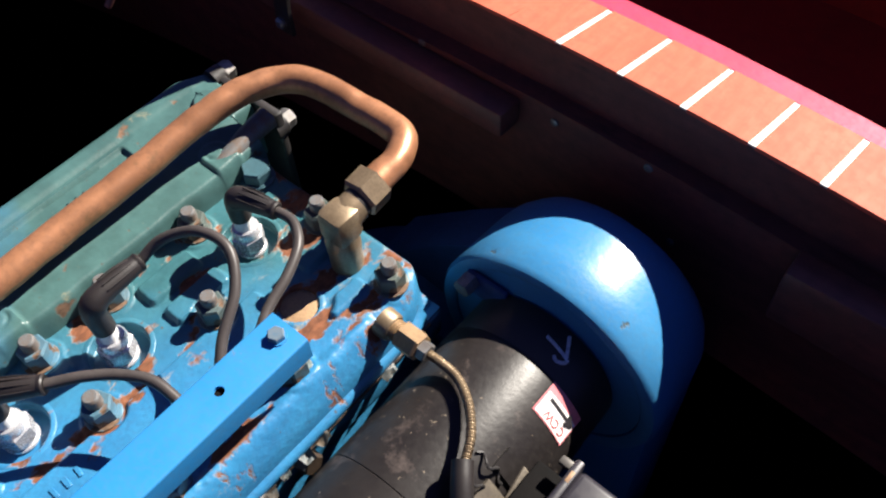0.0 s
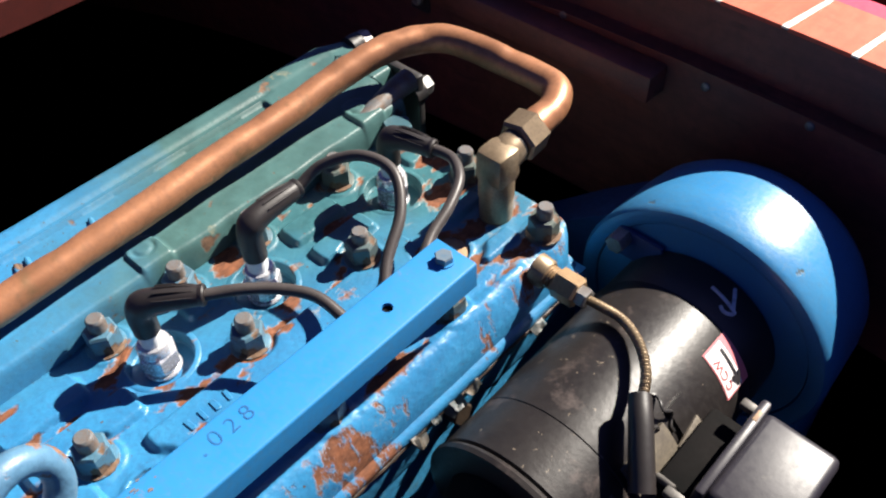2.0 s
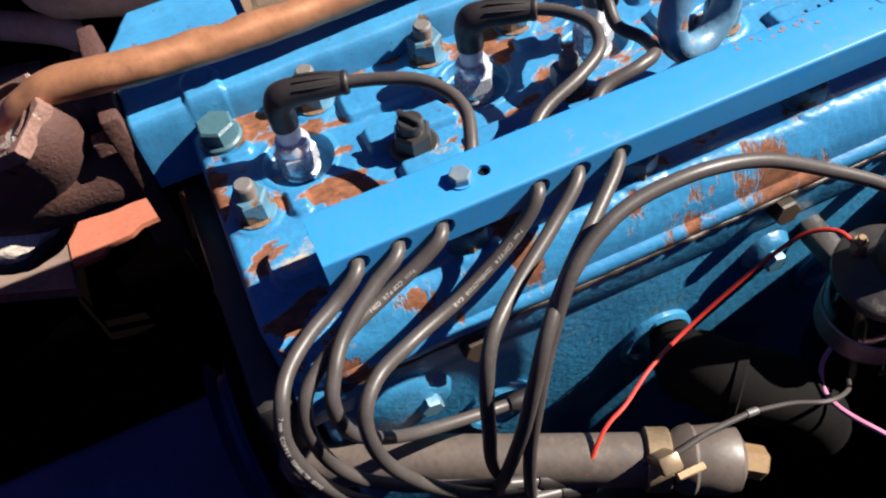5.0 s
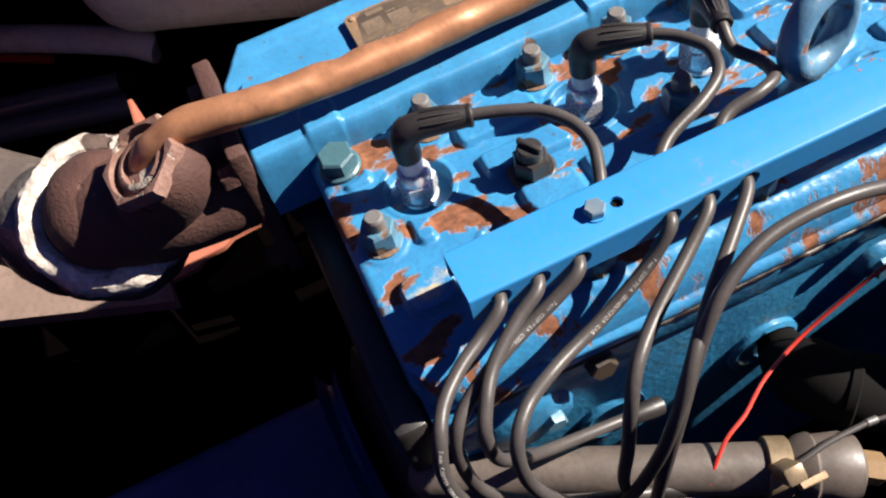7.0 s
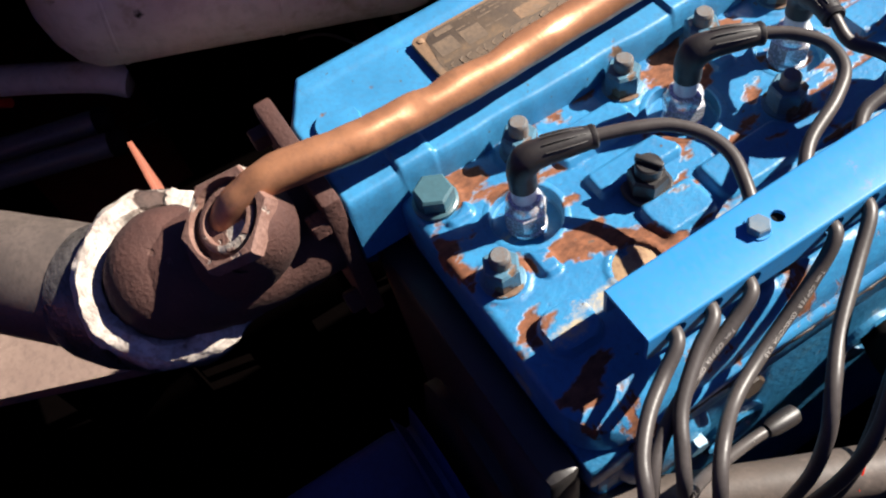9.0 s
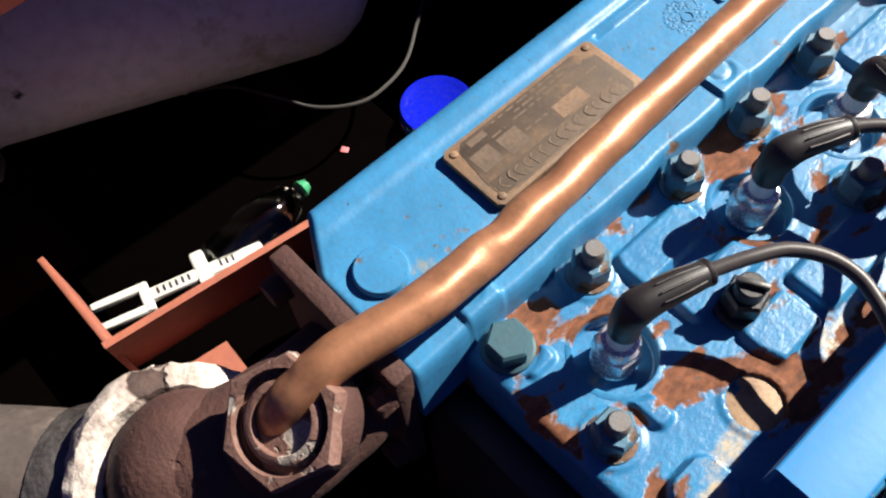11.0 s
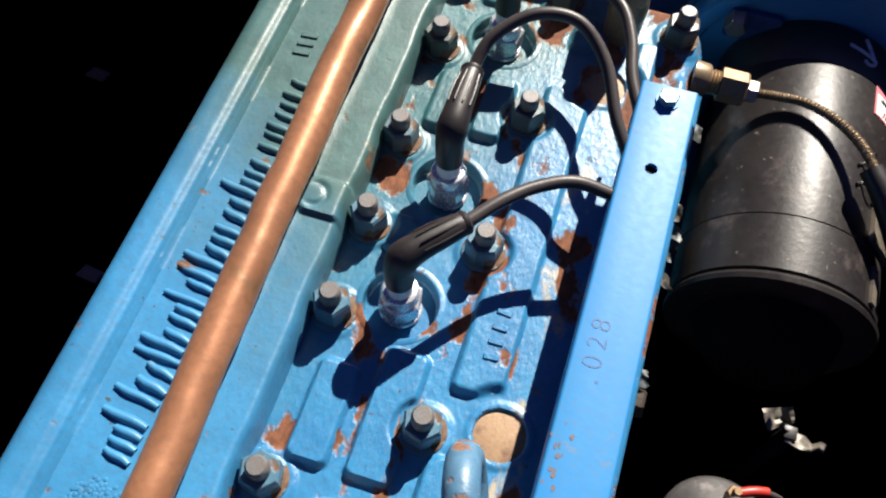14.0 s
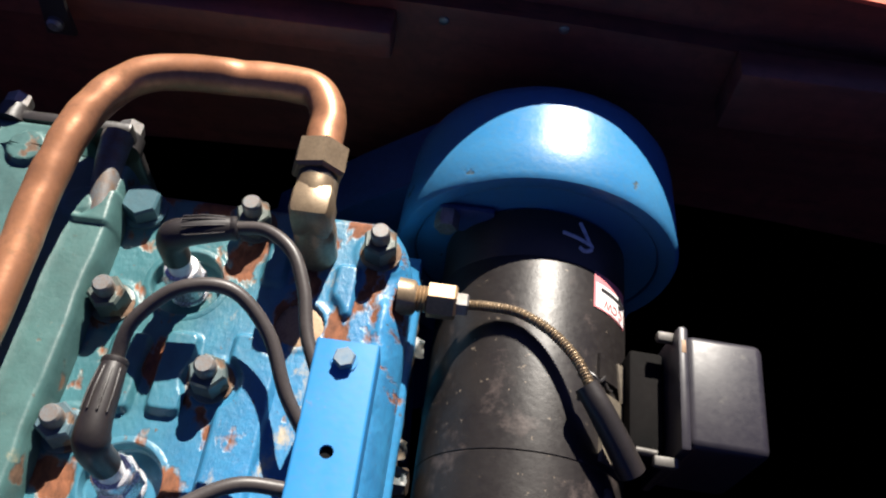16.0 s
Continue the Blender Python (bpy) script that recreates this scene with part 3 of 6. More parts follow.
for y, z in ((0.012, 0.640), (0.34, 0.632), (0.24, 0.628)):
    part("boss", lathe(B(), (0.0266, y, z), (1, 0, 0), [(0.017, 0), (0.014, 0.006), (0.012, 0.0075)], 24), m_block, block)
    part("side_bolt", hexagon(B(), (0.0336, y, z), (1, 0, 0), 0.0127, 0.007), m_nut, block)
bm = B()
lathe(bm, (0.0262, -0.005, 0.640), (1, 0, 0), [(0.03, 0), (0.026, 0.006), (0.02, 0.009), (0, 0.0105)], 28)
part("jacket_bulge", bm, m_block, block)
for y in (0.045, 0.2386, 0.3257, 0.436):
    part("side_bolt", hexagon(B(), (0.0265, y, 0.6745), (1, 0, 0.15), 0.0150, 0.0115, 0.3), m_joint, block, "oily dark hexagon bolt", 30)
bm = B()
tube(bm, [(0.0294 + 0.0010 * noise.noise((i * 0.9, 2, 0)), -0.03 + 0.0085 * i, 0.6834 + 0.0008 * noise.noise((i * 0.7, 5, 0))) for i in range(71)], lambda q: 0.0017 + 0.0016 * noise.noise((q * 90, 0, 0)), 8, 2)
part("gasket_edge", bm, m_joint, block, "dark oily gasket edge")
# added plate covers the blue front; its black holds shade and oil
part("front_plate", box(B(), -0.166, 0.0235, -0.076, -0.0545, 0.42, 0.6835, 0.006), m_blackiron, block, "black plate over the oily block front, shade put into its colour")
bm = B()
lathe(bm, (-0.07, -0.073, 0.50), (0, -1, 0), [(0.07, 0), (0.07, 0.012), (0.055, 0.02), (0.03, 0.03)], 40)
part("timing_cover", bm, m_blackiron, block)
bm = B()
lathe(bm, (-0.07, -0.104, 0.50), (0, -1, 0), [(0.062, 0), (0.05, 0.006), (0.05, 0.010), (0.062, 0.016), (0.02, 0.017)], 40)
part("pulley", bm, m_navy, block)
part("front_cover", box(B(), -0.155, 0.03, -0.36, -0.112, FLOOR, 0.45, 0.014, None, 3), m_navy, block, "dark navy painted front cover")
part("mount_foot", box(B(), -0.03, 0.06, -0.12, -0.06, 0.44, 0.46, 0.004), m_navy, block)

# ---- cylinder head ----
PLUG = [(-0.1035, 0.520), (-0.1045, 0.402), (-0.1065, 0.323), (-0.1025, 0.190), (-0.1043, 0.1113), (-0.099, -0.0026)]
LEFT = [(-0.140, 0.5), (-0.1405, 0.424), (-0.139, 0.364), (-0.139, 0.307), (-0.139, 0.213), (-0.1385, 0.153), (-0.139, 0.095), (-0.137, 0.020)]
MID = [(-0.073, 0.564), (-0.073, 0.461), (-0.0725, 0.366), (-0.073, 0.259), (-0.072, 0.157)]
EDGE = [(0.004, 0.556), (-0.072, -0.036), (0.001, 0.465), (0.001, 0.363), (0.001, 0.263), (0.001, 0.158), (0.001, 0.06)]
CAPS = [(-0.141, 0.564), (-0.136, -0.039)]
DISCS = [(-0.037, 0.0254), (-0.0355, 0.269), (-0.034, 0.503)]
DECK = 0.7225
RIBS = [(-0.135, -0.113, 0.226, 0.281, 0.005), (-0.104, -0.080, 0.226, 0.297, 0.005), (-0.134, -0.110, 0.032, 0.086, 0.005),
        (-0.099, -0.080, 0.036, 0.092, 0.005), (-0.133, -0.112, 0.438, 0.484, 0.005), (-0.104, -0.085, 0.440, 0.488, 0.005),
        (-0.130, -0.114, 0.352, 0.375, 0.004), (-0.128, -0.113, 0.145, 0.160, 0.004), (-0.067, -0.0395, 0.284, 0.492, 0.0046),
        (-0.067, -0.0395, 0.088, 0.250, 0.0046), (-0.065, -0.0395, 0.046, 0.082, 0.0046), (-0.062, -0.048, 0.525, 0.556, 0.004),
        (-0.020, -0.006, 0.510, 0.545, 0.004), (-0.126, -0.110, 0.546, 0.562, 0.003), (-0.092, -0.058, -0.018, -0.006, 0.004),
        (-0.128, -0.116, -0.042, -0.024, 0.003)]


def head_top(x, y):
    # ribs and long slabs stand up from the deck, plug wells are sunk in it
    z = DECK
    for x0, x1, y0, y1, h in RIBS:
        if y0 - 0.006 < y < y1 + 0.006 and x0 - 0.006 < x < x1 + 0.006:
            r = 0.0042
            z = max(z, DECK + h * inbox(x, y, x0 + r, x1 - r, y0 + r, y1 - r, r + 0.0012 + 0.0008 * noise.noise((x * 90, y * 90, 1)), r - 0.0020))
    for px, py in LEFT + MID + EDGE + CAPS:
        d = math.hypot(x - px, y - py)
        if d < 0.018:
            k = 1 - smooth(0.0140, 0.0172, d)
            z = z * (1 - k) + (DECK + 0.0013) * k
    for px, py in DISCS:
        d = math.hypot(x - px, y - py)
        if d < 0.027:
            k = 1 - smooth(0.021, 0.027, d)
            z = z * (1 - k) + DECK * k
            z += 0.0009 * (1 - smooth(0.0165, 0.0185, d)) - 0.0045 * (1 - smooth(0.0130, 0.0140, d))
    for px, py in PLUG:
        d = math.hypot(x - px, y - py)
        if d < 0.030:
            k = 1 - smooth(0.0235, 0.0285, d)
            z = z * (1 - k) + DECK * k
        if d < 0.0228:
            z = DECK - 0.0140
    # round pad at the near corner
    d = math.hypot(max(0.0, -0.031 - x, x + 0.024), max(0.0, -0.030 - y, y + 0.020))
    if d < 0.0115:
        z = max(z, DECK + 0.0075 * (1 - smooth(0.0085, 0.0115, d)))
    # the outer shoulder rolls down towards the block
    s = (x - 0.004) / 0.0225
    if s > 0:
        z -= 0.026 * (1 - math.sqrt(max(0.0, 1 - min(1, s) ** 2.2)))
        z += 0.004 * inbox(y, 0, 0.0, 0.52, -1, 1, 0.01) * smooth(0.0, 0.4, s) * (1 - smooth(0.5, 0.9, s))
        z += smooth(0.1, 0.4, s) * (0.0007 * noise.noise((x * 150, y * 75, 6)) + 0.0003 * noise.noise((x * 420, y * 300, 8)))
    for d in (x + 0.155, y + 0.056, 0.580 - y):
        if d < 0.006:
            z -= 0.006 * (1 - math.sqrt(max(0.0, 1 - ((0.006 - d) / 0.006) ** 2)))
    corner = math.hypot(max(0, x + 0.012), max(0, y - 0.545))
    z -= 0.03 * smooth(0.036, 0.039, corner) if x > -0.012 and y > 0.545 else 0
    return z + 0.00014 * noise.noise((x * 110, y * 110, 0)) + 0.00006 * noise.noise((x * 320, y * 320, 4))


def head_right(y):
    """The near corner of the head is rounded off."""
    d = max(0.0, -0.026 - y)
    return 0.0265 - (0.03 - math.sqrt(max(0.0, 0.0009 - min(d, 0.0299) ** 2)))


head = thing("cylinder_head", (-0.065, 0.26, 0.675), "blue-painted cast iron cylinder head with rust patches and studs", "cylinder head")
part("casting", casting(-0.155, 0.0265, -0.056, 0.580, 0.0011, head_top, 0.6848, right=head_right), m_head, head, angle=50)

# the lower lip that stands out over the gasket joint
bm = B()
rows = []
for i in range(176):
    y = -0.030 + 0.0034 * i
    k = smooth(-0.030, -0.020, y) * (1 - smooth(0.552, 0.565, y))
    a, c = 0.0007 * noise.noise((y * 40, 1, 0)), 0.0006 * noise.noise((y * 150, 3, 0))
    ring = ((0.0215, 0.6850), (0.0266 + 0.0032 * k + c, 0.6852), (0.0268 + 0.0040 * k + a, 0.6868), (0.0268 + 0.0037 * k + a, 0.6915 + c), (0.0264 + 0.0024 * k, 0.6938 + a), (0.0258 + 0.0004 * k, 0.6950 + a), (0.0215, 0.6990))
    rows.append([bm.verts.new((u, y, w)) for u, w in ring])
for p, q in zip(rows, rows[1:]):
    for k in range(7):
        bm.faces.new((p[k], p[(k + 1) % 7], q[(k + 1) % 7], q[k]))
bm.faces.new(rows[0])
bm.faces.new(rows[-1])
bmesh.ops.recalc_face_normals(bm, faces=bm.faces[:])
part("joint_lip", bm, m_head, head, angle=50)
# torn scraps of gasket squeezed out of the joint
rng = random.Random(12)
for y, size in ((0.4336, 0.010), (0.4015, 0.009), (0.4517, 0.008), (0.5165, 0.009), (0.3366, 0.008), (0.418, 0.006)):
    bm = bmesh.new()
    bmesh.ops.create_grid(bm, x_segments=6, y_segments=6, size=0.5)
    for v in bm.verts:
        u, w = v.co.x, v.co.y
        v.co = Vector((size * (u + 0.3) * (1 + 0.5 * noise.noise((w * 4, y * 70, 2))), size * 1.5 * w * (1 - 0.4 * u), 0.45 * size * noise.noise((u * 3, w * 3, y * 90)) - 0.35 * size * (u + 0.5) ** 2))
    top = bmesh.ops.extrude_face_region(bm, geom=bm.faces[:])
    for v in top["geom"]:
        if isinstance(v, bmesh.types.BMVert):
            v.co.z += 0.0006
    bmesh.ops.recalc_face_normals(bm, faces=bm.faces[:])
    bm.transform(Matrix.Translation((0.0290, y, 0.6850 + rng.uniform(-0.001, 0.002))) @ Matrix.Rotation(rng.uniform(-0.5, 0.5), 4, "X") @ Matrix.Rotation(rng.uniform(-0.6, 0.2), 4, "Y"))
    part("gasket_scrap", bm, m_scrapgrime, head, "torn oily scrap of gasket")

for px, py in PLUG:
    prof = [(0, -0.0142), (0.0247, -0.0142), (0.0247, 0.0), (0.0242, 0.00035), (0.0214, 0.00035), (0.0208, -0.0002), (0.0203, -0.0082), (0.0192, -0.0092), (0, -0.0092)]
    part("plug_well", lathe(B(), (px, py, DECK), (0, 0, 1), prof, 48), m_head, head)
nut_me = mesh_of("nut", hexagon(B(), (0, 0, 0.0018), (0, 0, 1), 0.0187, 0.0145, 0.0, 0.0016), m_nut, 30)
washer_me = mesh_of("washer", lathe(B(), (0, 0, 0), (0, 0, 1), [(0.0125, 0), (0.0125, 0.0014), (0.0115, 0.0019)], 24), m_nut)
bm = B()
lathe(bm, (0, 0, 0), (0, 0, 1), [(0.0058, 0)] + [(0.0058 - 0.0003 * (k % 2), 0.0145 + 0.0011 * k) for k in range(9)] + [(0.0056, 0.0245), (0.0045, 0.0258)], 16)
stud_me = mesh_of("stud", bm, m_stud)
random.seed(4)
for px, py in LEFT + MID + EDGE:
    dz = DECK + 0.0009
    n = rep("head_nut", nut_me, head, (px, py, dz), random.uniform(0, 1.05))
    w = new("washer", washer_me)
    s = new("stud", stud_me)
    for o in (w, s):
        o.parent = n
        o.location = (0, 0, random.uniform(-0.0012, 0.0008) if o is s else 0)
bm = hexagon(B(), (0, 0, 0.0025), (0, 0, 1), 0.0205, 0.0105, 0.3, 0.0014)
lathe(bm, (0, 0, 0), (0, 0, 1), [(0.0135, 0), (0.0135, 0.002), (0.012, 0.003)], 24)
cap_me = mesh_of("cap_bolt", bm, m_green, 30)
for (px, py), r in zip(CAPS, (0.2, 0.75)):
    rep("cap_bolt", cap_me, head, (px, py, DECK + 0.002), r, "pale green painted hexagon cap bolt")
bm = hexagon(B(), (0, 0, 0.002), (0, 0, 1), 0.0195, 0.012, 0.2, 0.002)
lathe(bm, (0, 0, 0), (0, 0, 1), [(0.0145, 0), (0.0145, 0.0015), (0.013, 0.0025)], 24)
lathe(bm, (0, 0, 0.0135), (0, 0, 1), [(0.0075, 0), (0.0075, 0.007), (0.0065, 0.008)], 20)
box(bm, -0.008, 0.008, -0.0015, 0.0015, 0.020, 0.0245, 0.0006)
plug_me = mesh_of("pipe_plug", bm, m_blackiron, 30)
rep("pipe_plug", plug_me, head, (-0.073, 0.060, DECK + 0.002), 0.5, "black iron hexagon pipe plug")
for px, py in DISCS:
    part("core_disc", lathe(B(), (px, py, DECK - 0.0042), (0, 0, 1), [(0.0145, 0), (0.0145, 0.0026), (0.0110, 0.0034), (0, 0.0028)], 28), m_tan, head, "tan bare core disc")
# cast date marks, unreadable
for k, wide in enumerate((0.0034, 0.0030, 0.0038, 0.0030)):
    part("casting_mark", arrow_bars([(-0.0510, 0.3060 + 0.0088 * k, 0.0082, wide, 4 - 3 * k)], DECK + 0.0041, 0.0015), m_head, head)

# ---- spark plugs, boots and ignition leads ----
WIRES = [
    dict(tip=(-0.0675, 0.528, 0.776), run=[(-0.052, 0.528, 0.777), (-0.036, 0.517, 0.777), (-0.026, 0.497, 0.774), (-0.020, 0.474, 0.770), (-0.011, 0.455, 0.766)]),
    dict(tip=(-0.1045, 0.4435, 0.780), run=[(-0.099, 0.460, 0.790), (-0.080, 0.476, 0.798), (-0.056, 0.480, 0.796), (-0.036, 0.465, 0.786), (-0.023, 0.440, 0.775), (-0.011, 0.424, 0.766)]),
    dict(tip=(-0.080, 0.3525, 0.7765), run=[(-0.067, 0.370, 0.776), (-0.052, 0.385, 0.774), (-0.034, 0.395, 0.772), (-0.011, 0.397, 0.766)]),
    dict(tip=(-0.0735, 0.1815, 0.772), run=[(-0.060, 0.180, 0.767), (-0.046, 0.187, 0.766), (-0.030, 0.184, 0.770), (-0.023, 0.170, 0.772), (-0.021, 0.150, 0.769), (-0.011, 0.136, 0.765)]),
    dict(tip=(-0.0885, 0.1465, 0.773), run=[(-0.078, 0.158, 0.773), (-0.063, 0.166, 0.772), (-0.046, 0.161, 0.771), (-0.034, 0.143, 0.770), (-0.024, 0.118, 0.768), (-0.011, 0.102, 0.765)]),
    dict(tip=(-0.0865, 0.0355, 0.7745), run=[(-0.079, 0.052, 0.775), (-0.070, 0.068, 0.774), (-0.056, 0.079, 0.772), (-0.040, 0.082, 0.770), (-0.024, 0.077, 0.768), (-0.011, 0.071, 0.765)]),
]


def spark_plug(px, py):
    p = thing("spark_plug", (px, py, DECK - 0.0085), "zinc-plated spark plug with white insulator screwed into the head", "spark plug", "spark plugs in the head")
    z = DECK - 0.0085
    part("gasket", lathe(B(), (px, py, z), (0, 0, 1), [(0.0115, 0), (0.0118, 0.001), (0.0112, 0.002)], 24), m_zinc, p)
    part("shell", hexagon(B(), (px, py, z + 0.007), (0, 0, 1), 0.0215, 0.0115, random.uniform(0, 1), 0.0012), m_zinc, p, angle=30)
    part("seat", lathe(B(), (px, py, z + 0.002), (0, 0, 1), [(0.0098, 0), (0.0105, 0.003), (0.0095, 0.0052)], 24), m_zinc, p)
    part("crimp", lathe(B(), (px, py, z + 0.0185), (0, 0, 1), [(0.0104, 0), (0.0104, 0.005), (0.0092, 0.0072), (0.0074, 0.0078)], 24), m_zinc, p)
    part("insulator", lathe(B(), (px, py, z + 0.025), (0, 0, 1), [(0.0070, 0), (0.0068, 0.012), (0.0062, 0.015)], 24), m_ceramic, p, "white glazed insulator")


def lead(px, py, w):
    """The rubber boot on the plug and its cable as far as the loom."""
    tip = Vector(w["tip"])
    t = thing("ignition_lead", (px, py, 0.745), "dark grey ignition cable with black elbow boot on a spark plug", "ignition lead", "ignition leads")
    arm = (tip - Vector((px, py, tip.z))).normalized()
    top = tip.z - 0.001
    bm = B()
    c = [Vector((px, py, 0.7505)), Vector((px, py, 0.7555)), Vector((px, py, top - 0.010)), Vector((px, py, top - 0.003)) + arm * 0.003, Vector((px, py, top)) + arm * 0.011, tip - arm * 0.014, tip - arm * 0.002, tip]
    radii = [0.0078, 0.0078, 0.0080, 0.0088, 0.0078, 0.0071, 0.0061, 0.0056]
    tube(bm, c, lambda s: radii[min(7, int(s * 7))] + (radii[min(7, int(s * 7) + 1)] - radii[min(7, int(s * 7))]) * (s * 7 - int(s * 7)), 20, 5)
    boot = part("boot", bm, m_boot, t, "black moulded rubber elbow boot")
    side = arm.cross(Vector((0, 0, 1))).normalized()
    up = side.cross(arm)
    for a in (-0.9, -0.3, 0.3, 0.9):
        d = math.sin(a) * side + math.cos(a) * up
        bm = B()
        p0, p1 = tip - arm * 0.028 + d * 0.0077, tip - arm * 0.006 + d * 0.0063
        tube(bm, [p0, (p0 + p1) / 2 + d * 0.0006, p1], 0.0005, 6, 3)
        part("rib", bm, m_boot, boot)
    part("boot_lip", lathe(B(), tip - arm * 0.004, arm, [(0.0060, 0), (0.0066, 0.001), (0.0066, 0.003), (0.0057, 0.004)], 20), m_boot, boot)
    pts = [tip - arm * 0.006, tip] + [Vector(q) for q in w["run"]]
    part("cable", tube(B(), pts, 0.0036, 14, 8), m_cable, t)


random.seed(7)
for (px, py), w in zip(PLUG, WIRES):
    spark_plug(px, py)
    lead(px, py, w)

# ---- wire loom bar ----
loom = thing("wire_loom", (0.0015, 0.23, 0.755), "clean bright blue painted steel wire loom bar on the head", "wire loom")
X0, X1, Y0, Y1, ZT, ZB = -0.0145, 0.0175, -0.0147, 0.4722, 0.773, 0.7535
prof = [(X0, ZB), (X0, ZT), (X1, ZT), (X1, ZB), (X1 - 0.0025, ZB), (X1 - 0.0025, ZT - 0.0025), (X0 + 0.0025, ZT - 0.0025), (X0 + 0.0025, ZB)]
bm = B()
ra = [bm.verts.new((x, Y0, z)) for x, z in prof]
rb = [bm.verts.new((x, Y1, z)) for x, z in prof]
for k in range(8):
    bm.faces.new((ra[k], ra[(k + 1) % 8], rb[(k + 1) % 8], rb[k]))
for ring in (ra, rb):
    bm.faces.new((ring[0], ring[1], ring[6], ring[7]))
    bm.faces.new((ring[1], ring[2], ring[5], ring[6]))
    bm.faces.new((ring[2], ring[3], ring[4], ring[5]))
bm.edges.ensure_lookup_table()
bevel(bm, [e for e in bm.edges if {round(v.co.x, 5) for v in e.verts} in ({X0}, {X1}) and all(abs(v.co.z - ZT) < 1e-6 for v in e.verts)], 0.0016, 3)
bar = part("bar", bm, m_loom, loom)
HOLES = [0.001, 0.022, 0.044, 0.0935, 0.1155, 0.1375]
bm = B()
for y in HOLES:
    cyl(bm, (X1 - 0.006, y, 0.7645), (X1 + 0.006, y, 0.7645), 0.0058, 20)
for x, y in ((0.0015, 0.415), (0.0015, 0.0725)):
    cyl(bm, (x, y, ZT - 0.006), (x, y, ZT + 0.006), 0.0034, 20)
cut(bar, bm)
# added black blanks stop sunlight showing through the top holes
for x, y in ((0.0015, 0.415), (0.0015, 0.0725)):
    part("hole_blank", hexagon(B(), (x, y, ZT - 0.0070), (0, 0, 1), 0.0100, 0.0042, 0.2), m_deadblack, loom, "black blank added under the hole to keep it dark", 30)
for y in (0.4615, 0.0605):
    part("spacer", cyl(B(), (0.0015, y, DECK - 0.001), (0.0015, y, ZT - 0.003), 0.007, 16), m_nut, loom)
    b = part("loom_bolt", hexagon(B(), (0.0015, y, ZT + 0.0008), (0, 0, 1), 0.0100, 0.0044, 0.35, 0.0008), m_boltblue, loom, "blue-washed steel hexagon bolt", 30)
    part("bolt_flange", lathe(B(), (0.0015, y, ZT), (0, 0, 1), [(0.0066, 0), (0.0066, 0.0009)], 20), m_loom, b)


def writing(name, body, size, m, parent, mw, depth=0.00025, label="", thin=0.0):
    c = bpy.data.curves.new(name, "FONT")
    c.body, c.size, c.extrude, c.resolution_u = body, size, depth, 3
    c.align_x, c.align_y = "CENTER", "CENTER"
    c.offset = -thin
    tmp = new("text", c)
    bpy.context.view_layer.update()
    me = bpy.data.meshes.new_from_object(tmp.evaluated_get(bpy.context.evaluated_depsgraph_get()))
    bpy.data.objects.remove(tmp)
    me.transform(Matrix.Translation(-ORIGIN[parent]) @ mw)
    me.materials.clear()
    me.materials.append(m)
    ob = new(name, me)
    ob.parent = parent
    ORIGIN[ob] = ORIGIN[parent]
    return tagged(ob, label)


for ch, y, size in ((".", 0.2915, 0.015), ("0", 0.3003, 0.0145), ("2", 0.3105, 0.0135), ("8", 0.3200, 0.0140)):
    writing("marker_figure", ch, size, m_pencil, loom, Matrix.Translation((-0.0035, y, ZT + 0.00012)) @ Matrix.Rotation(radians(90), 4, "Z"), 0.00006, "", 0.0 if ch == "." else 0.00022)
# rust coming through the paint of the tray, in small islands
rng = random.Random(8)
for cx, cy, n, spread in ((-0.0095, 0.2555, 9, 0.0050), (-0.0085, 0.2430, 5, 0.0035), (-0.0118, 0.2240, 5, 0.0040)):
    for k in range(n):
        x, y, r = cx + rng.gauss(0, spread * 0.45), cy + rng.gauss(0, spread), rng.uniform(0.0004, 0.0013)
        a0 = rng.uniform(0, 6.283)
        ring = [(x + r * (0.7 + 0.5 * rng.random()) * math.cos(a0 + b * 0.8976), y + 1.3 * r * (0.7 + 0.5 * rng.random()) * math.sin(a0 + b * 0.8976)) for b in range(7)]
        part("rust_spot", prism(B(), ring, ZT - 0.0002 - 0.00002 * k, ZT + 0.00008 + 0.00002 * k, 0), m_rustspot, loom)

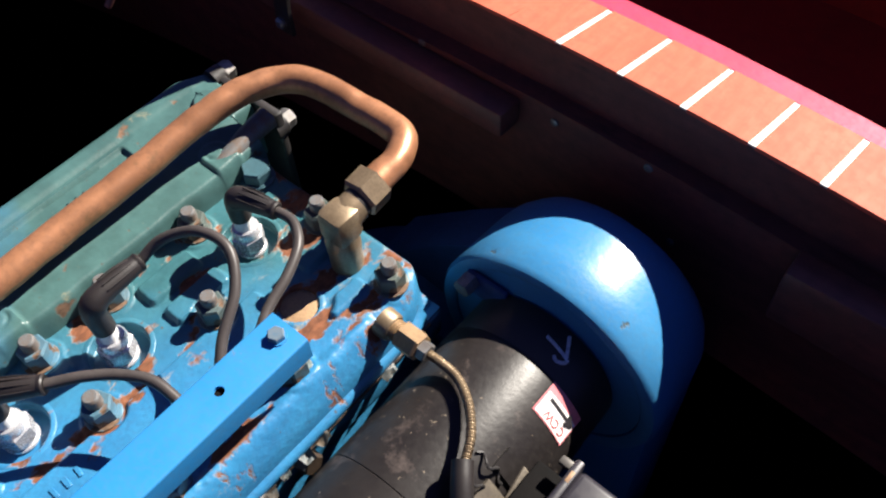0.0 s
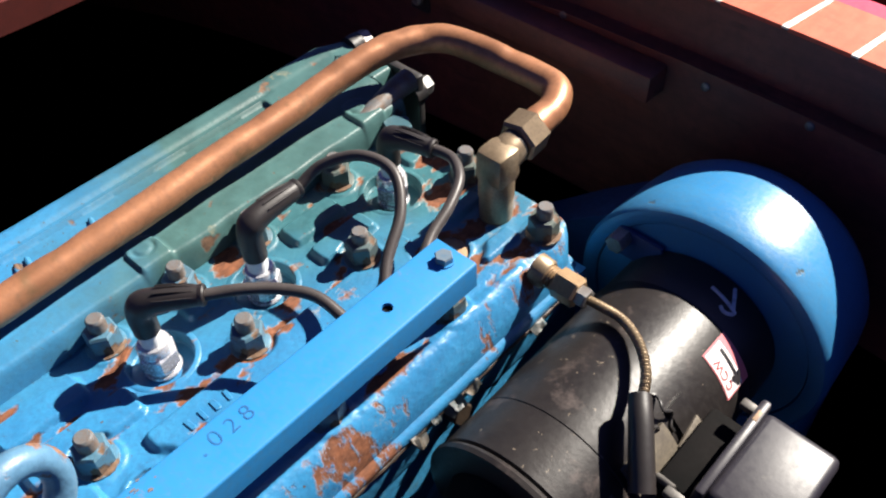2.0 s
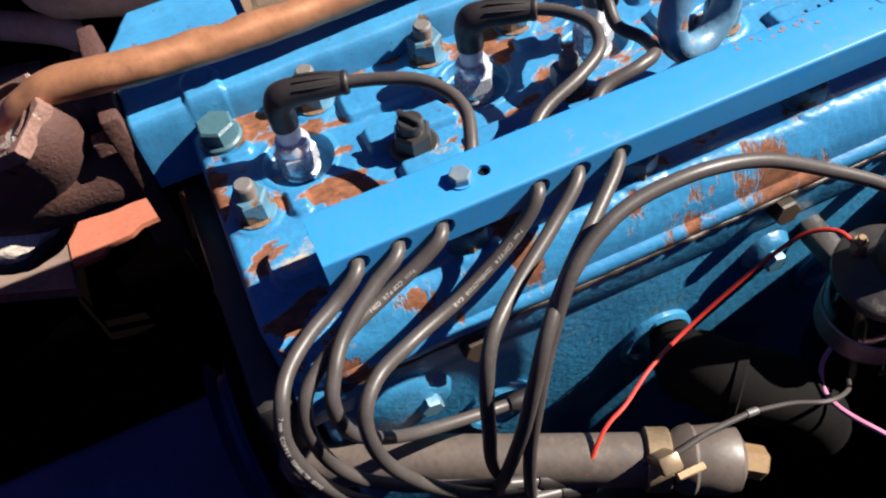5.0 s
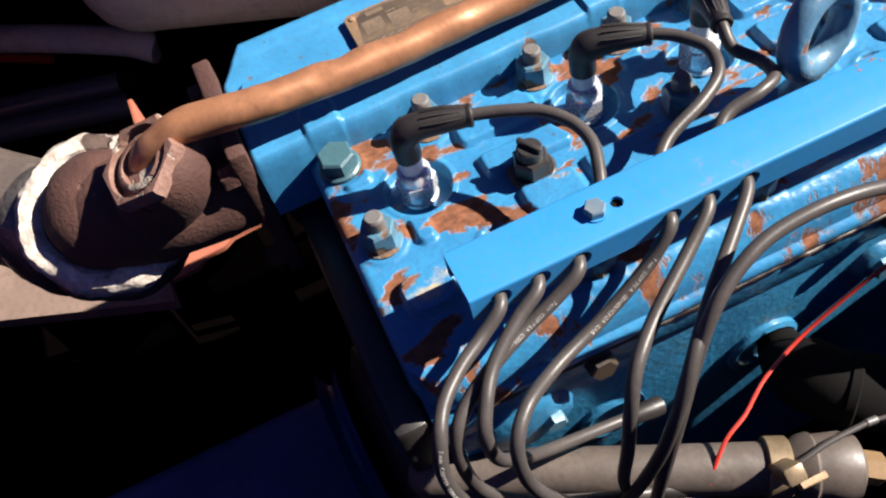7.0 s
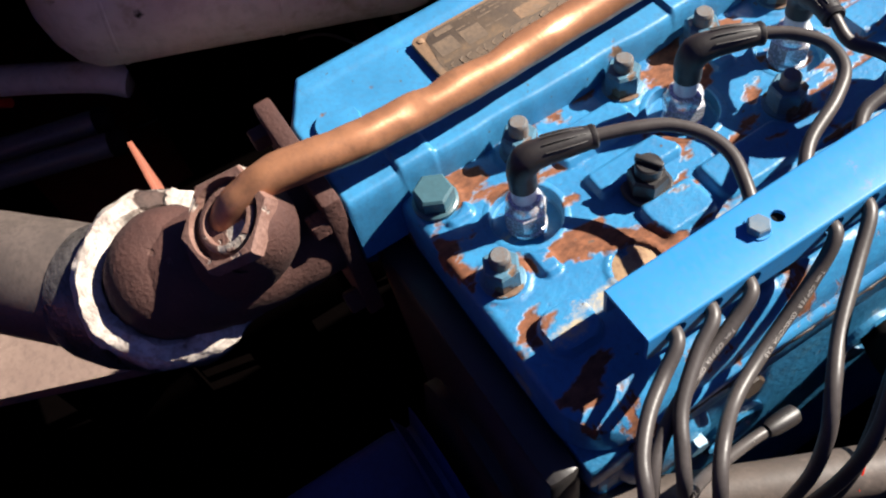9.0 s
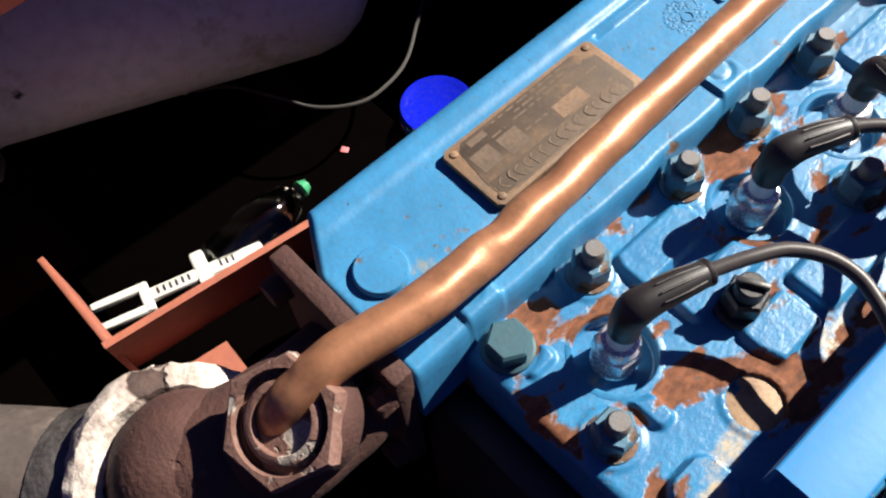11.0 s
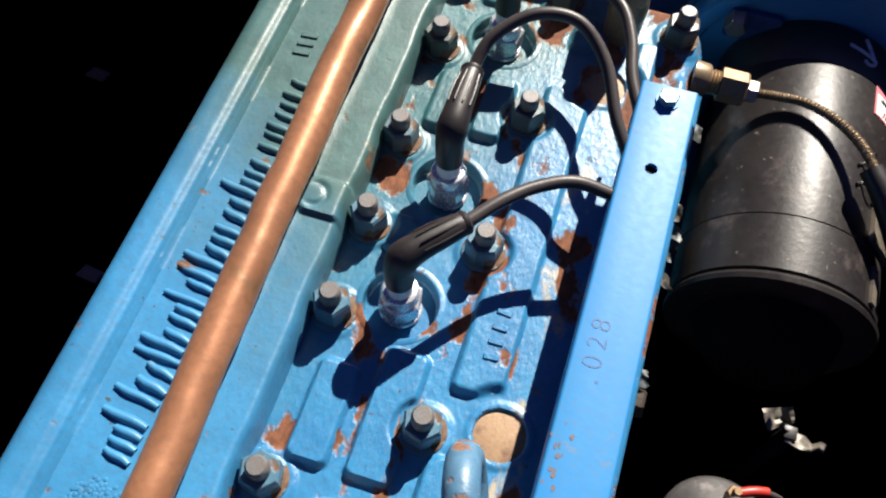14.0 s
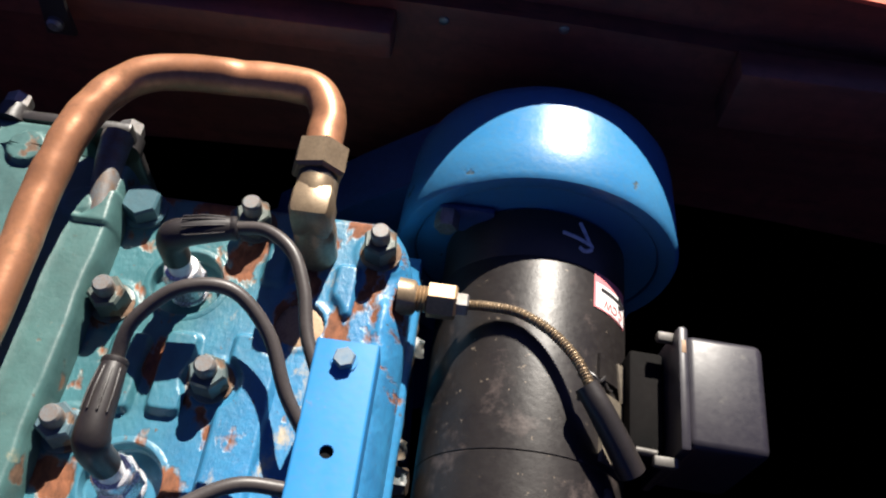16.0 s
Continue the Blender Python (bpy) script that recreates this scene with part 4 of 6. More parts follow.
LOOPS = [
    [(0.012, 0.001, 0.7645), (0.022, -0.002, 0.7645), (0.030, -0.016, 0.760), (0.040, -0.032, 0.760), (0.053, -0.046, 0.760), (0.066, -0.054, 0.756), (0.075, -0.059, 0.738), (0.080, -0.055, 0.706), (0.084, -0.043, 0.674), (0.09, -0.015, 0.640), (0.097, 0.03, 0.612), (0.10, 0.08, 0.59)],
    [(0.012, 0.022, 0.7645), (0.022, 0.018, 0.7645), (0.030, 0.003, 0.761), (0.044, -0.017, 0.756), (0.058, -0.028, 0.752), (0.068, -0.034, 0.742), (0.070, -0.032, 0.716), (0.064, -0.020, 0.685), (0.056, 0.0, 0.655), (0.05, 0.04, 0.63), (0.05, 0.075, 0.622)],
    [(0.012, 0.044, 0.7645), (0.022, 0.040, 0.7645), (0.027, 0.026, 0.759), (0.032, 0.006, 0.753), (0.040, -0.013, 0.752), (0.050, -0.033, 0.748), (0.060, -0.045, 0.742), (0.068, -0.049, 0.722), (0.071, -0.044, 0.685), (0.076, -0.025, 0.655), (0.085, 0.02, 0.622), (0.095, 0.07, 0.6)],
    [(0.012, 0.0935, 0.7645), (0.022, 0.090, 0.764), (0.029, 0.072, 0.749), (0.038, 0.041, 0.736), (0.050, 0.011, 0.737), (0.066, -0.012, 0.746), (0.080, -0.024, 0.738), (0.087, -0.022, 0.705), (0.090, -0.004, 0.660), (0.093, 0.03, 0.615), (0.098, 0.08, 0.588), (0.10, 0.12, 0.58)],
    [(0.012, 0.1155, 0.7645), (0.022, 0.111, 0.764), (0.036, 0.091, 0.758), (0.055, 0.063, 0.754), (0.073, 0.042, 0.752), (0.085, 0.032, 0.736), (0.090, 0.028, 0.700), (0.089, 0.027, 0.655), (0.086, 0.035, 0.61), (0.085, 0.05, 0.57)],
    [(0.012, 0.1375, 0.7645), (0.022, 0.133, 0.764), (0.040, 0.113, 0.763), (0.065, 0.084, 0.763), (0.085, 0.063, 0.758), (0.096, 0.050, 0.735), (0.099, 0.041, 0.700), (0.096, 0.032, 0.655), (0.09, 0.025, 0.61), (0.086, 0.03, 0.57)],
]
COIL = Vector((0.090, 0.2695, 0.672))
LOOPS.append([(0.086, 0.271, 0.708), (0.083, 0.267, 0.722), (0.074, 0.250, 0.736), (0.064, 0.222, 0.752), (0.058, 0.188, 0.772), (0.057, 0.155, 0.783), (0.058, 0.122, 0.784), (0.064, 0.099, 0.781), (0.074, 0.079, 0.772), (0.084, 0.065, 0.750), (0.095, 0.052, 0.720), (0.100, 0.044, 0.68), (0.098, 0.043, 0.63), (0.094, 0.045, 0.575)])


def along(pts, s0, s1):
    """Places, directions and lengths along a cable, to letter it."""
    C = curve(pts, 60)
    out, run = [], 0.0
    for a, b in zip(C, C[1:]):
        run += (b - a).length
        out.append((run, b, (b - a).normalized()))
    return [o for o in out if s0 <= o[0] <= s1]


def cable_print(parent, pts, s0, body, size, out_way):
    """White letters set one by one along the cable, on the side that faces out_way."""
    stops = along(pts, s0, 9)
    s, k = s0, 0
    for ch in body:
        while k < len(stops) - 1 and stops[k][0] < s:
            k += 1
        run, p, d = stops[k]
        o = Vector(out_way)
        o = (o - o.dot(d) * d).normalized()
        m4 = Matrix((d, o.cross(d), o)).transposed().to_4x4()
        if ch != " ":
            writing("cable_letter", ch, size, m_print, parent, Matrix.Translation(p + o * 0.00365) @ m4, 0.0001)
        s += size * 0.78


for i, pts in enumerate(LOOPS):
    g = "coil lead" if i == 6 else "ignition lead"
    t = thing("coil_lead" if i == 6 else "loom_lead", pts[1], "thick grey ignition cable looping from the coil to the distributor" if i == 6
              else "grey ignition cable hanging from a loom hole to the distributor", g, "" if i == 6 else "leads hanging from the loom")
    part("cable", tube(B(), pts, 0.0036, 14, 8), m_cable, t)
    e = Vector(pts[-1])
    part("terminal_boot", lathe(B(), e, (Vector(pts[-2]) - e), [(0.0058, 0), (0.0062, 0.004), (0.0055, 0.018), (0.0042, 0.022)], 14), m_boot, t, "black rubber terminal boot")
    if i == 6:
        part("cable_sleeve", lathe(B(), Vector(pts[1]), Vector(pts[2]) - Vector(pts[1]), [(0.0048, -0.004), (0.0052, 0.0), (0.0046, 0.010), (0.0038, 0.012)], 16), m_dustcap, t)
    if i in (0, 2, 3):
        cable_print(t, pts, {0: 0.085, 2: 0.030, 3: 0.028}[i], "7mm COPPER CONDUCTOR CABLE"[: {0: 26, 2: 14, 3: 24}[i]], 0.0027, (0.75, -0.15, 0.75))


# ---- exhaust manifold ----
def manifold_top(x, y):
    z = 0.7465
    # outer band, then the sunk panel that carries the maker's lettering
    z += 0.0012 * (1 - smooth(-0.2395, -0.2330, x))
    z -= 0.0013 * math.exp(-((x + 0.2345) / 0.0023) ** 2) * smooth(0.10, 0.13, y) * (1 - smooth(0.515, 0.525, y))
    z -= 0.0035 * inbox(x, y, -0.2275, -0.187, 0.124, 0.508, 0.0028)
    z -= 0.003 * smooth(-0.188, -0.170, x)
    for px, py in ((-0.1689, 0.3606), (-0.1690, 0.551), (-0.1655, 0.1525), (-0.1665, -0.038)):
        if abs(y - py) < 0.020 and x > px - 0.020:
            # a lug with a round nose and a crescent cut in its top
            d = math.hypot(min(0.0, x - px), y - py)
            z += (0.7464 - z) * (1 - smooth(0.0102, 0.0126, d))
            d = math.hypot(x - px, y - py)
            z -= 0.0013 * math.exp(-((d - 0.0070) / 0.0014) ** 2) * smooth(-0.006, 0.002, x - px)
    z += 0.004 * (1 - smooth(0.0108, 0.0128, math.hypot(x + 0.2130, y - 0.5830)))
    # edges: round outer edge, softly rounded ends and inner edge
    d = x - man_left(y)
    if d < 0.010:
        z -= 0.010 * (1 - math.sqrt(max(0.0, 1 - ((0.010 - d) / 0.010) ** 2)))
    d = man_right(y) - x
    if d < 0.0065:
        z -= 0.036 * (1 - math.sqrt(max(0.0, 1 - min(1, (0.0065 - d) / 0.0065) ** 3)))
    for d in (y + 0.0855, 0.604 - y):
        if d < 0.003:
            z -= 0.003 * (1 - math.sqrt(max(0.0, 1 - ((0.003 - d) / 0.003) ** 2)))
    return z + 0.00016 * noise.noise((x * 90, y * 90, 9)) + 0.00006 * noise.noise((x * 320, y * 320, 2))


def man_left(y):
    return max(-0.2560, (-0.2190 - y) / 0.6, -0.252 + 0.5 * (y - 0.59))


def man_right(y):
    e = -0.1480
    for px, py in LEFT + CAPS:
        e -= 0.0010 * (1 - smooth(0.006, 0.022, abs(y - py)))
    return e - 0.034 * smooth(0.582, 0.585, y)


man = thing("exhaust_manifold", (-0.2, 0.26, 0.62), "blue and green painted cast iron exhaust manifold", "exhaust manifold")
part("casting", casting(-0.256, -0.1465, -0.0855, 0.604, 0.0013, manifold_top, 0.692, man_left, man_right), m_manifold, man, angle=50)
part("end_boss", lathe(B(), (-0.2007, -0.0616, 0.744), (0, 0, 1), [(0.0142, 0), (0.0142, 0.005), (0.0132, 0.0066), (0, 0.0070)], 32), m_manifold, man)
part("log_body", box(B(), -0.240, -0.185, -0.083, 0.600, 0.620, 0.6935, 0.010), m_block, man)
for y in (-0.01, 0.13, 0.26, 0.39, 0.53):
    part("port_runner", box(B(), -0.190, -0.1655, y - 0.025, y + 0.025, 0.625, 0.690, 0.006), m_block, man)
bm = B()
box(bm, -0.243, -0.158, 0.6045, 0.612, 0.63, 0.7475, 0.002)
part("end_cover", bm, m_blackiron, man, "dark iron end cover")
part("lug_arm", tube(B(), [(-0.160, 0.548, 0.7385), (-0.162, 0.566, 0.7415), (-0.164, 0.585, 0.744), (-0.165, 0.602, 0.7445)], lambda q: 0.0075 + 0.002 * q, 18, 5), m_stud, man, "bare grey iron lug")
for x, z in ((-0.2335, 0.752), (-0.166, 0.738)):
    part("cover_lug", lathe(B(), (x, 0.603, z - 0.010), (0, 1, 0), [(0.010, 0), (0.010, 0.011), (0.009, 0.012)], 20), m_blackiron, man)
    part("cover_bolt", hexagon(B(), (x, 0.615, z - 0.009), (0, 1, 0), 0.0145, 0.009, 0.4), m_steel, man, "bare steel cover bolt", 30)
# the maker's lettering, as plain raised shapes: loops, bars and hooked strokes
XB, ZC = -0.1955, 0.7434
rng = random.Random(19)
y = 0.1960
while y < 0.434:
    if rng.random() < 0.10:
        y += 0.0045
    tall = rng.choice((0.0150, 0.0165, 0.0155, 0.0250))
    lean, heavy, foot = rng.uniform(0.002, 0.005), rng.uniform(0.0018, 0.0025), rng.uniform(-0.001, 0.001)
    pts = [(XB - foot, y, ZC), (XB - tall * 0.35, y + lean * 0.45, ZC), (XB - tall * 0.7, y + lean * 0.6, ZC), (XB - tall, y + lean, ZC)]
    part("cast_bar", tube(B(), pts, lambda q: heavy * (0.8 + 0.35 * math.sin(math.pi * min(1, max(0, q)))), 10, 4), m_manifold, man, angle=60)
    y += rng.choice((0.0058, 0.0066, 0.0082))
bm = B()
rng = random.Random(3)
for i in range(150):
    a, r = rng.uniform(0, 6.283), 0.0138 * math.sqrt(rng.uniform(0.10, 1))
    lathe(bm, (-0.2035 + r * math.cos(a), 0.174 + r * math.sin(a), 0.7425), (0, 0, 1), [(0.0014, 0), (0.0011, 0.0007), (0, 0.0010)], 6)
lathe(bm, (-0.2035, 0.174, 0.7425), (0, 0, 1), [(0.0045, 0), (0.0042, 0.0012), (0.003, 0.0012), (0.003, 0.0006), (0, 0.0006)], 16)
part("cast_rosette", bm, m_manifold, man)
for y, wide in ((0.453, 0.0042), (0.460, 0.0036), (0.467, 0.0042)):
    part("cast_mark", arrow_bars([(-0.2138, y, 0.0105, wide, 6)], 0.7425, 0.0016), m_manifold, man)
# flange between manifold and elbow
part("flange", box(B(), -0.243, -0.150, -0.0975, -0.0862, 0.628, 0.7535, 0.002), m_rust, man, "rusty iron flange")
for x, z in ((-0.236, 0.733), (-0.157, 0.733), (-0.236, 0.645), (-0.157, 0.645)):
    part("flange_nut", hexagon(B(), (x, -0.0975, z), (0, -1, 0), 0.014, 0.01), m_rust, man, angle=30)

# maker's plate
pl = thing("name_plate", (-0.2065, 0.059, 0.7465), "tarnished brass name plate with worn unreadable printing", "name plate")
bm = B()
prism(bm, [(-0.2288, 0.0065), (-0.2262, 0.0035), (-0.1866, 0.0035), (-0.184, 0.0062), (-0.184, 0.112), (-0.1866, 0.1148), (-0.2262, 0.1148), (-0.2288, 0.112)], 0.7476, 0.7512, 0.0006)
part("plate", bm, m_plate, pl)
field = [(-0.2265, 0.016), (-0.2225, 0.0115), (-0.2015, 0.0085), (-0.190, 0.0085), (-0.1865, 0.014), (-0.1865, 0.106), (-0.190, 0.110), (-0.2175, 0.110), (-0.222, 0.104), (-0.2265, 0.100)]
part("printed_field", prism(B(), field, 0.7509, 0.7514, 0.0001), m_platebar, pl, "dark worn printed field")
for x0, x1, y0, y1 in ((-0.2095, -0.2000, 0.066, 0.0865), (-0.2150, -0.2020, 0.030, 0.0440), (-0.2165, -0.2040, 0.0125, 0.0260), (-0.2245, -0.2205, 0.0180, 0.0300)):
    part("blank_box", box(B(), x0, x1, y0, y1, 0.7513, 0.75149, 0.0), m_plate if y0 > 0.06 else m_faint, pl, "pale blank box")
rng = random.Random(31)
for x, y0, y1 in ((-0.2245, 0.036, 0.090), (-0.2212, 0.050, 0.100), (-0.2180, 0.046, 0.096), (-0.2120, 0.088, 0.104), (-0.2085, 0.046, 0.062), (-0.2175, 0.030, 0.040)):
    yy = y0
    while yy < y1:
        w = rng.uniform(0.003, 0.010)
        part("printing", box(B(), x - 0.0006, x + 0.0006, yy, min(y1, yy + w), 0.7513, 0.75147), m_faint, pl, "worn unreadable printing")
        yy += w + 0.0022
part("script_strip", box(B(), -0.1985, -0.1880, 0.010, 0.1045, 0.7513, 0.75155, 0.0001), m_faint, pl, "paler strip of worn script")
rng = random.Random(8)
y = 0.013
while y < 0.100:
    w = rng.uniform(0.0022, 0.0045)
    part("script_stroke", tube(B(), [(-0.1968, y + w, 0.7512), (-0.1950, y, 0.7512), (-0.1915, y + 0.2 * w, 0.7512), (-0.1893, y + rng.uniform(0.2, 1.1) * w, 0.7512)], rng.uniform(0.0005, 0.0009), 6, 4), m_platebar, pl)
    y += w + rng.uniform(0.0015, 0.0045)
for x, y in ((-0.2235, 0.0088), (-0.2245, 0.1095), (-0.1885, 0.0088)):
    part("rivet", lathe(B(), (x, y, 0.751), (0, 0, 1), [(0.0023, 0), (0.0021, 0.0010), (0.0010, 0.0015)], 14), m_plate, pl)

# ---- copper water pipe ----
pipe = thing("copper_pipe", (-0.17, 0.26, 0.75), "bent dull copper water pipe above the manifold", "water pipe")
PIPE = [(-0.176, -0.146, 0.744), (-0.1755, -0.140, 0.757), (-0.1735, -0.128, 0.7665), (-0.1715, -0.110, 0.7715), (-0.1645, -0.060, 0.7700), (-0.1660, 0.0, 0.7655), (-0.1703, 0.08, 0.7620), (-0.1755, 0.18, 0.7597), (-0.1800, 0.30, 0.7598),
        (-0.1812, 0.42, 0.7630), (-0.1803, 0.50, 0.7675), (-0.1780, 0.555, 0.7735), (-0.1710, 0.592, 0.7775), (-0.156, 0.619, 0.7775), (-0.132, 0.631, 0.7765), (-0.095, 0.633, 0.7765), (-0.064, 0.634, 0.776), (-0.046, 0.630, 0.7765),
        (-0.036, 0.615, 0.7765), (-0.0345, 0.598, 0.7755), (-0.034, 0.580, 0.7738)]


rng = random.Random(12)
RUN = curve(PIPE, 14)
DENTS = []
for i in range(36):
    c = RUN[int((0.03 + 0.95 * i / 36) * len(RUN))]
    a = rng.uniform(-1.3, 1.3)
    DENTS.append((c + Vector((0.0111 * math.sin(a), 0, 0.0111 * math.cos(a))), rng.uniform(0.0003, 0.0013), rng.uniform(0.005, 0.009)))
# the near end was bent by hand and is wrinkled along its top
for i in range(20):
    c = RUN[int(rng.uniform(0.13, 0.44) * len(RUN))]
    a = rng.uniform(-1.1, 1.2)
    DENTS.append((c + Vector((0.0108 * math.sin(a), 0, 0.0108 * math.cos(a))), rng.uniform(0.0005, 0.0015), rng.uniform(0.0045, 0.0100)))
bm = tube(B(), PIPE, 0.0108, 28, 14)
bm.normal_update()
for v in bm.verts:
    press = sum(d * math.exp(-((v.co - c).length / w) ** 2) for c, d, w in DENTS)
    v.co += noise.noise_vector(v.co * 60) * 0.0005 + noise.noise_vector(v.co * 18) * 0.0007 - v.normal * press
part("tube", bm, m_copper, pipe, angle=60)
part("compression_nut", hexagon(B(), (-0.0342, 0.589, 0.7745), (0.0, -1, -0.12), 0.0275, 0.018, 0.5, 0.002), m_bronze, pipe, "tarnished bronze compression nut", 30)
part("nut_ferrule", cyl(B(), (-0.0338, 0.574, 0.7730), (-0.0335, 0.562, 0.7715), 0.0108, 24), m_blackiron, pipe)
bm = B()
tube(bm, [(-0.033, 0.567, 0.7718), (-0.033, 0.560, 0.7708), (-0.033, 0.5535, 0.767), (-0.033, 0.5505, 0.757), (-0.033, 0.5505, 0.742)], lambda s: 0.0118 if s < .85 else 0.0125, 20, 5)
box(bm, -0.0448, -0.0212, 0.5395, 0.5635, 0.7530, 0.7818, 0.006)
part("elbow", bm, m_bronze, pipe, "square-bodied brass street elbow")
part("elbow_stem", cyl(B(), (-0.033, 0.5505, DECK), (-0.033, 0.5505, 0.752), 0.0118, 20), m_bronze, pipe)

# ---- rusty exhaust elbow ----
elb = thing("exhaust_elbow", (-0.2, -0.16, 0.62), "rusty cast iron exhaust elbow with white crusted clamp", "exhaust elbow")
ba = Vector((0.06, -0.42, 0.90)).normalized()
bo = Vector((-0.1690, -0.1445, 0.7640)) - ba * 0.0385
RC = Vector((-0.2045, -0.1905, 0.7030))
ra = Vector((0.42, 0.16, 0.88)).normalized()
bm = B()
tube(bm, [(-0.188, -0.0976, 0.699), (-0.187, -0.125, 0.701), (-0.188, -0.150, 0.704), (-0.193, -0.172, 0.704), (-0.202, -0.188, 0.697), (-0.214, -0.198, 0.678), (-0.224, -0.204, 0.655)], lambda s: 0.0350 + 0.004 * s, 40, 6)
lathe(bm, RC + Vector((0.002, 0.004, 0)), ra, [(0.036, -0.030), (0.0400, -0.012), (0.0405, 0.002), (0.0375, 0.016), (0.029, 0.027), (0.016, 0.033), (0, 0.035)], 40)
for v in bm.verts:
    v.co += noise.noise_vector(v.co * 60) * 0.0010
part("body", bm, m_rust, elb, angle=60)
part("port_boss", tube(B(), [(-0.190, -0.160, 0.692), (-0.184, -0.155, 0.710), bo + ba * 0.016, bo + ba * 0.031], lambda q: 0.033 - 0.008 * q, 32, 4), m_rust, elb, "", 60)
rim = part("port_rim", lathe(B(), bo + ba * 0.030, ba, [(0.0300, 0), (0.0300, 0.008), (0.0285, 0.0095)], 6, 0.35), m_rim, elb, "pale corroded hexagon port rim", 30)
cut(rim, lathe(B(), bo + ba * 0.0325, ba, [(0.0228, 0), (0.0234, 0.02)], 32))
part("port_collar", lathe(B(), bo + ba * 0.0327, ba, [(0.0186, 0), (0.0186, 0.004), (0.0172, 0.005), (0.0146, 0.005), (0.0140, 0.001)], 32), m_rim, elb)
bm = lathe(B(), RC, ra, [(0.0370, -0.020), (0.0520, -0.019), (0.0550, -0.012), (0.0545, -0.002), (0.0510, 0.003), (0.0430, 0.005), (0.0375, 0.000), (0.0370, -0.0195)], 80)
for v in bm.verts:
    r = v.co - RC
    r = (r - r.dot(ra) * ra).normalized()
    v.co += r * (0.0042 * noise.noise(v.co * 48) + 0.0016 * noise.noise(v.co * 190)) + ra * (0.0035 * noise.noise(v.co * 50) + 0.0012 * noise.noise(v.co * 170))
part("clamp_ring", bm, m_wrap, elb, "white crusted clamp ring")
bm = lathe(B(), RC - ra * 0.046, ra, [(0.044, -0.014), (0.0510, -0.010), (0.0530, 0.004), (0.0530, 0.020), (0.050, 0.026)], 56)
for v in bm.verts:
    v.co += noise.noise_vector(v.co * 45) * 0.004
part("wrapping", bm, m_crud, elb, "crumpled black sealing wrap", 60)
part("wrap_edge", tube(B(), [RC + Vector((-0.060, 0.020, -0.004)), RC + Vector((-0.066, -0.004, -0.012)), RC + Vector((-0.066, -0.026, -0.024)), RC + Vector((-0.058, -0.044, -0.036))], 0.0011, 8, 6), m_seam, elb, "pale torn edge of the wrap")
hd = Vector((-0.74, -0.66, -0.06)).normalized()
h0 = Vector((-0.224, -0.213, 0.668))
part("hose_neck", lathe(B(), h0, hd, [(0.046, 0), (0.048, 0.012), (0.046, 0.034), (0.043, 0.044)], 36), m_crud, elb)
bm = B()
tube(bm, [h0 + hd * 0.035, h0 + hd * 0.09, h0 + hd * 0.17 + Vector((0, 0, -0.012)), h0 + hd * 0.26 + Vector((0, -0.03, -0.06)), h0 + hd * 0.34 + Vector((0, -0.10, -0.17))], 0.0415, 30, 6)
solo("exhaust_hose", bm, m_hose, h0 + hd * 0.1, "grey-brown rubber exhaust hose clamped on the elbow", "exhaust hose")

# ---- lifting eye ----
eye = thing("lifting_eye", (-0.0415, 0.222, DECK), "blue-painted steel lifting eye with worn rust", "lifting eye")
bm = B()
R, r = 0.0218, 0.0076
rot = Matrix.Translation((-0.0400, 0.2170, 0.7775)) @ Matrix.Rotation(radians(16), 4, "Z") @ Matrix.Rotation(radians(82), 4, "Y")
ring = []
for i in range(40):
    a = 2 * math.pi * i / 40
    ring.append([bm.verts.new(rot @ Vector(((R + r * math.cos(b)) * math.cos(a) * 1.04, (R + r * math.cos(b)) * math.sin(a), r * 1.05 * math.sin(b)))) for b in [2 * math.pi * k / 16 for k in range(16)]])
for i in range(40):
    for k in range(16):
        bm.faces.new((ring[i][k], ring[(i + 1) % 40][k], ring[(i + 1) % 40][(k + 1) % 16], ring[i][(k + 1) % 16]))
part("ring", bm, m_eye, eye)
part("shank", lathe(B(), (-0.0405, 0.2175, DECK), (0, 0, 1), [(0.0135, 0), (0.0135, 0.006), (0.0105, 0.010), (0.0085, 0.018), (0.0085, 0.030)], 20), m_eye, eye)

# ---- temperature sender and its armoured line ----
snd = thing("temperature_sender", (0.03, 0.53, 0.718), "brass temperature sender in the side of the head", "sensor")
part("bushing", lathe(B(), (0.018, 0.5315, 0.7195), (1, 0, 0), [(0.0112, 0), (0.0105, 0.0088), (0.0092, 0.0105)], 20), m_bronze, snd)
part("thread", lathe(B(), (0.0285, 0.5315, 0.7195), (1, 0, 0), [(0.0082, 0)] + [(0.0082 - 0.0008 * (k % 2), 0.001 * k) for k in range(8)], 18), m_brass, snd)
part("hex_nut", hexagon(B(), (0.0355, 0.5315, 0.7195), (1, 0, 0), 0.0185, 0.017, 0.0, 0.0015), m_brass, snd, "brass hexagon nut", 30)
part("gland", hexagon(B(), (0.0525, 0.5315, 0.7195), (1, 0, 0), 0.0125, 0.007, 0.3, 0.001), m_steel, snd, "", 30)
arm_pts = [(0.059, 0.5315, 0.7195), (0.070, 0.531, 0.7215), (0.088, 0.527, 0.7265), (0.106, 0.516, 0.7305), (0.121, 0.500, 0.733), (0.1305, 0.482, 0.7345)]
C = curve(arm_pts, 40)
bm = B()
tube(bm, C, lambda s: 0.0029 + 0.0005 * math.sin(s * 2 * math.pi * 60), 12, 0)
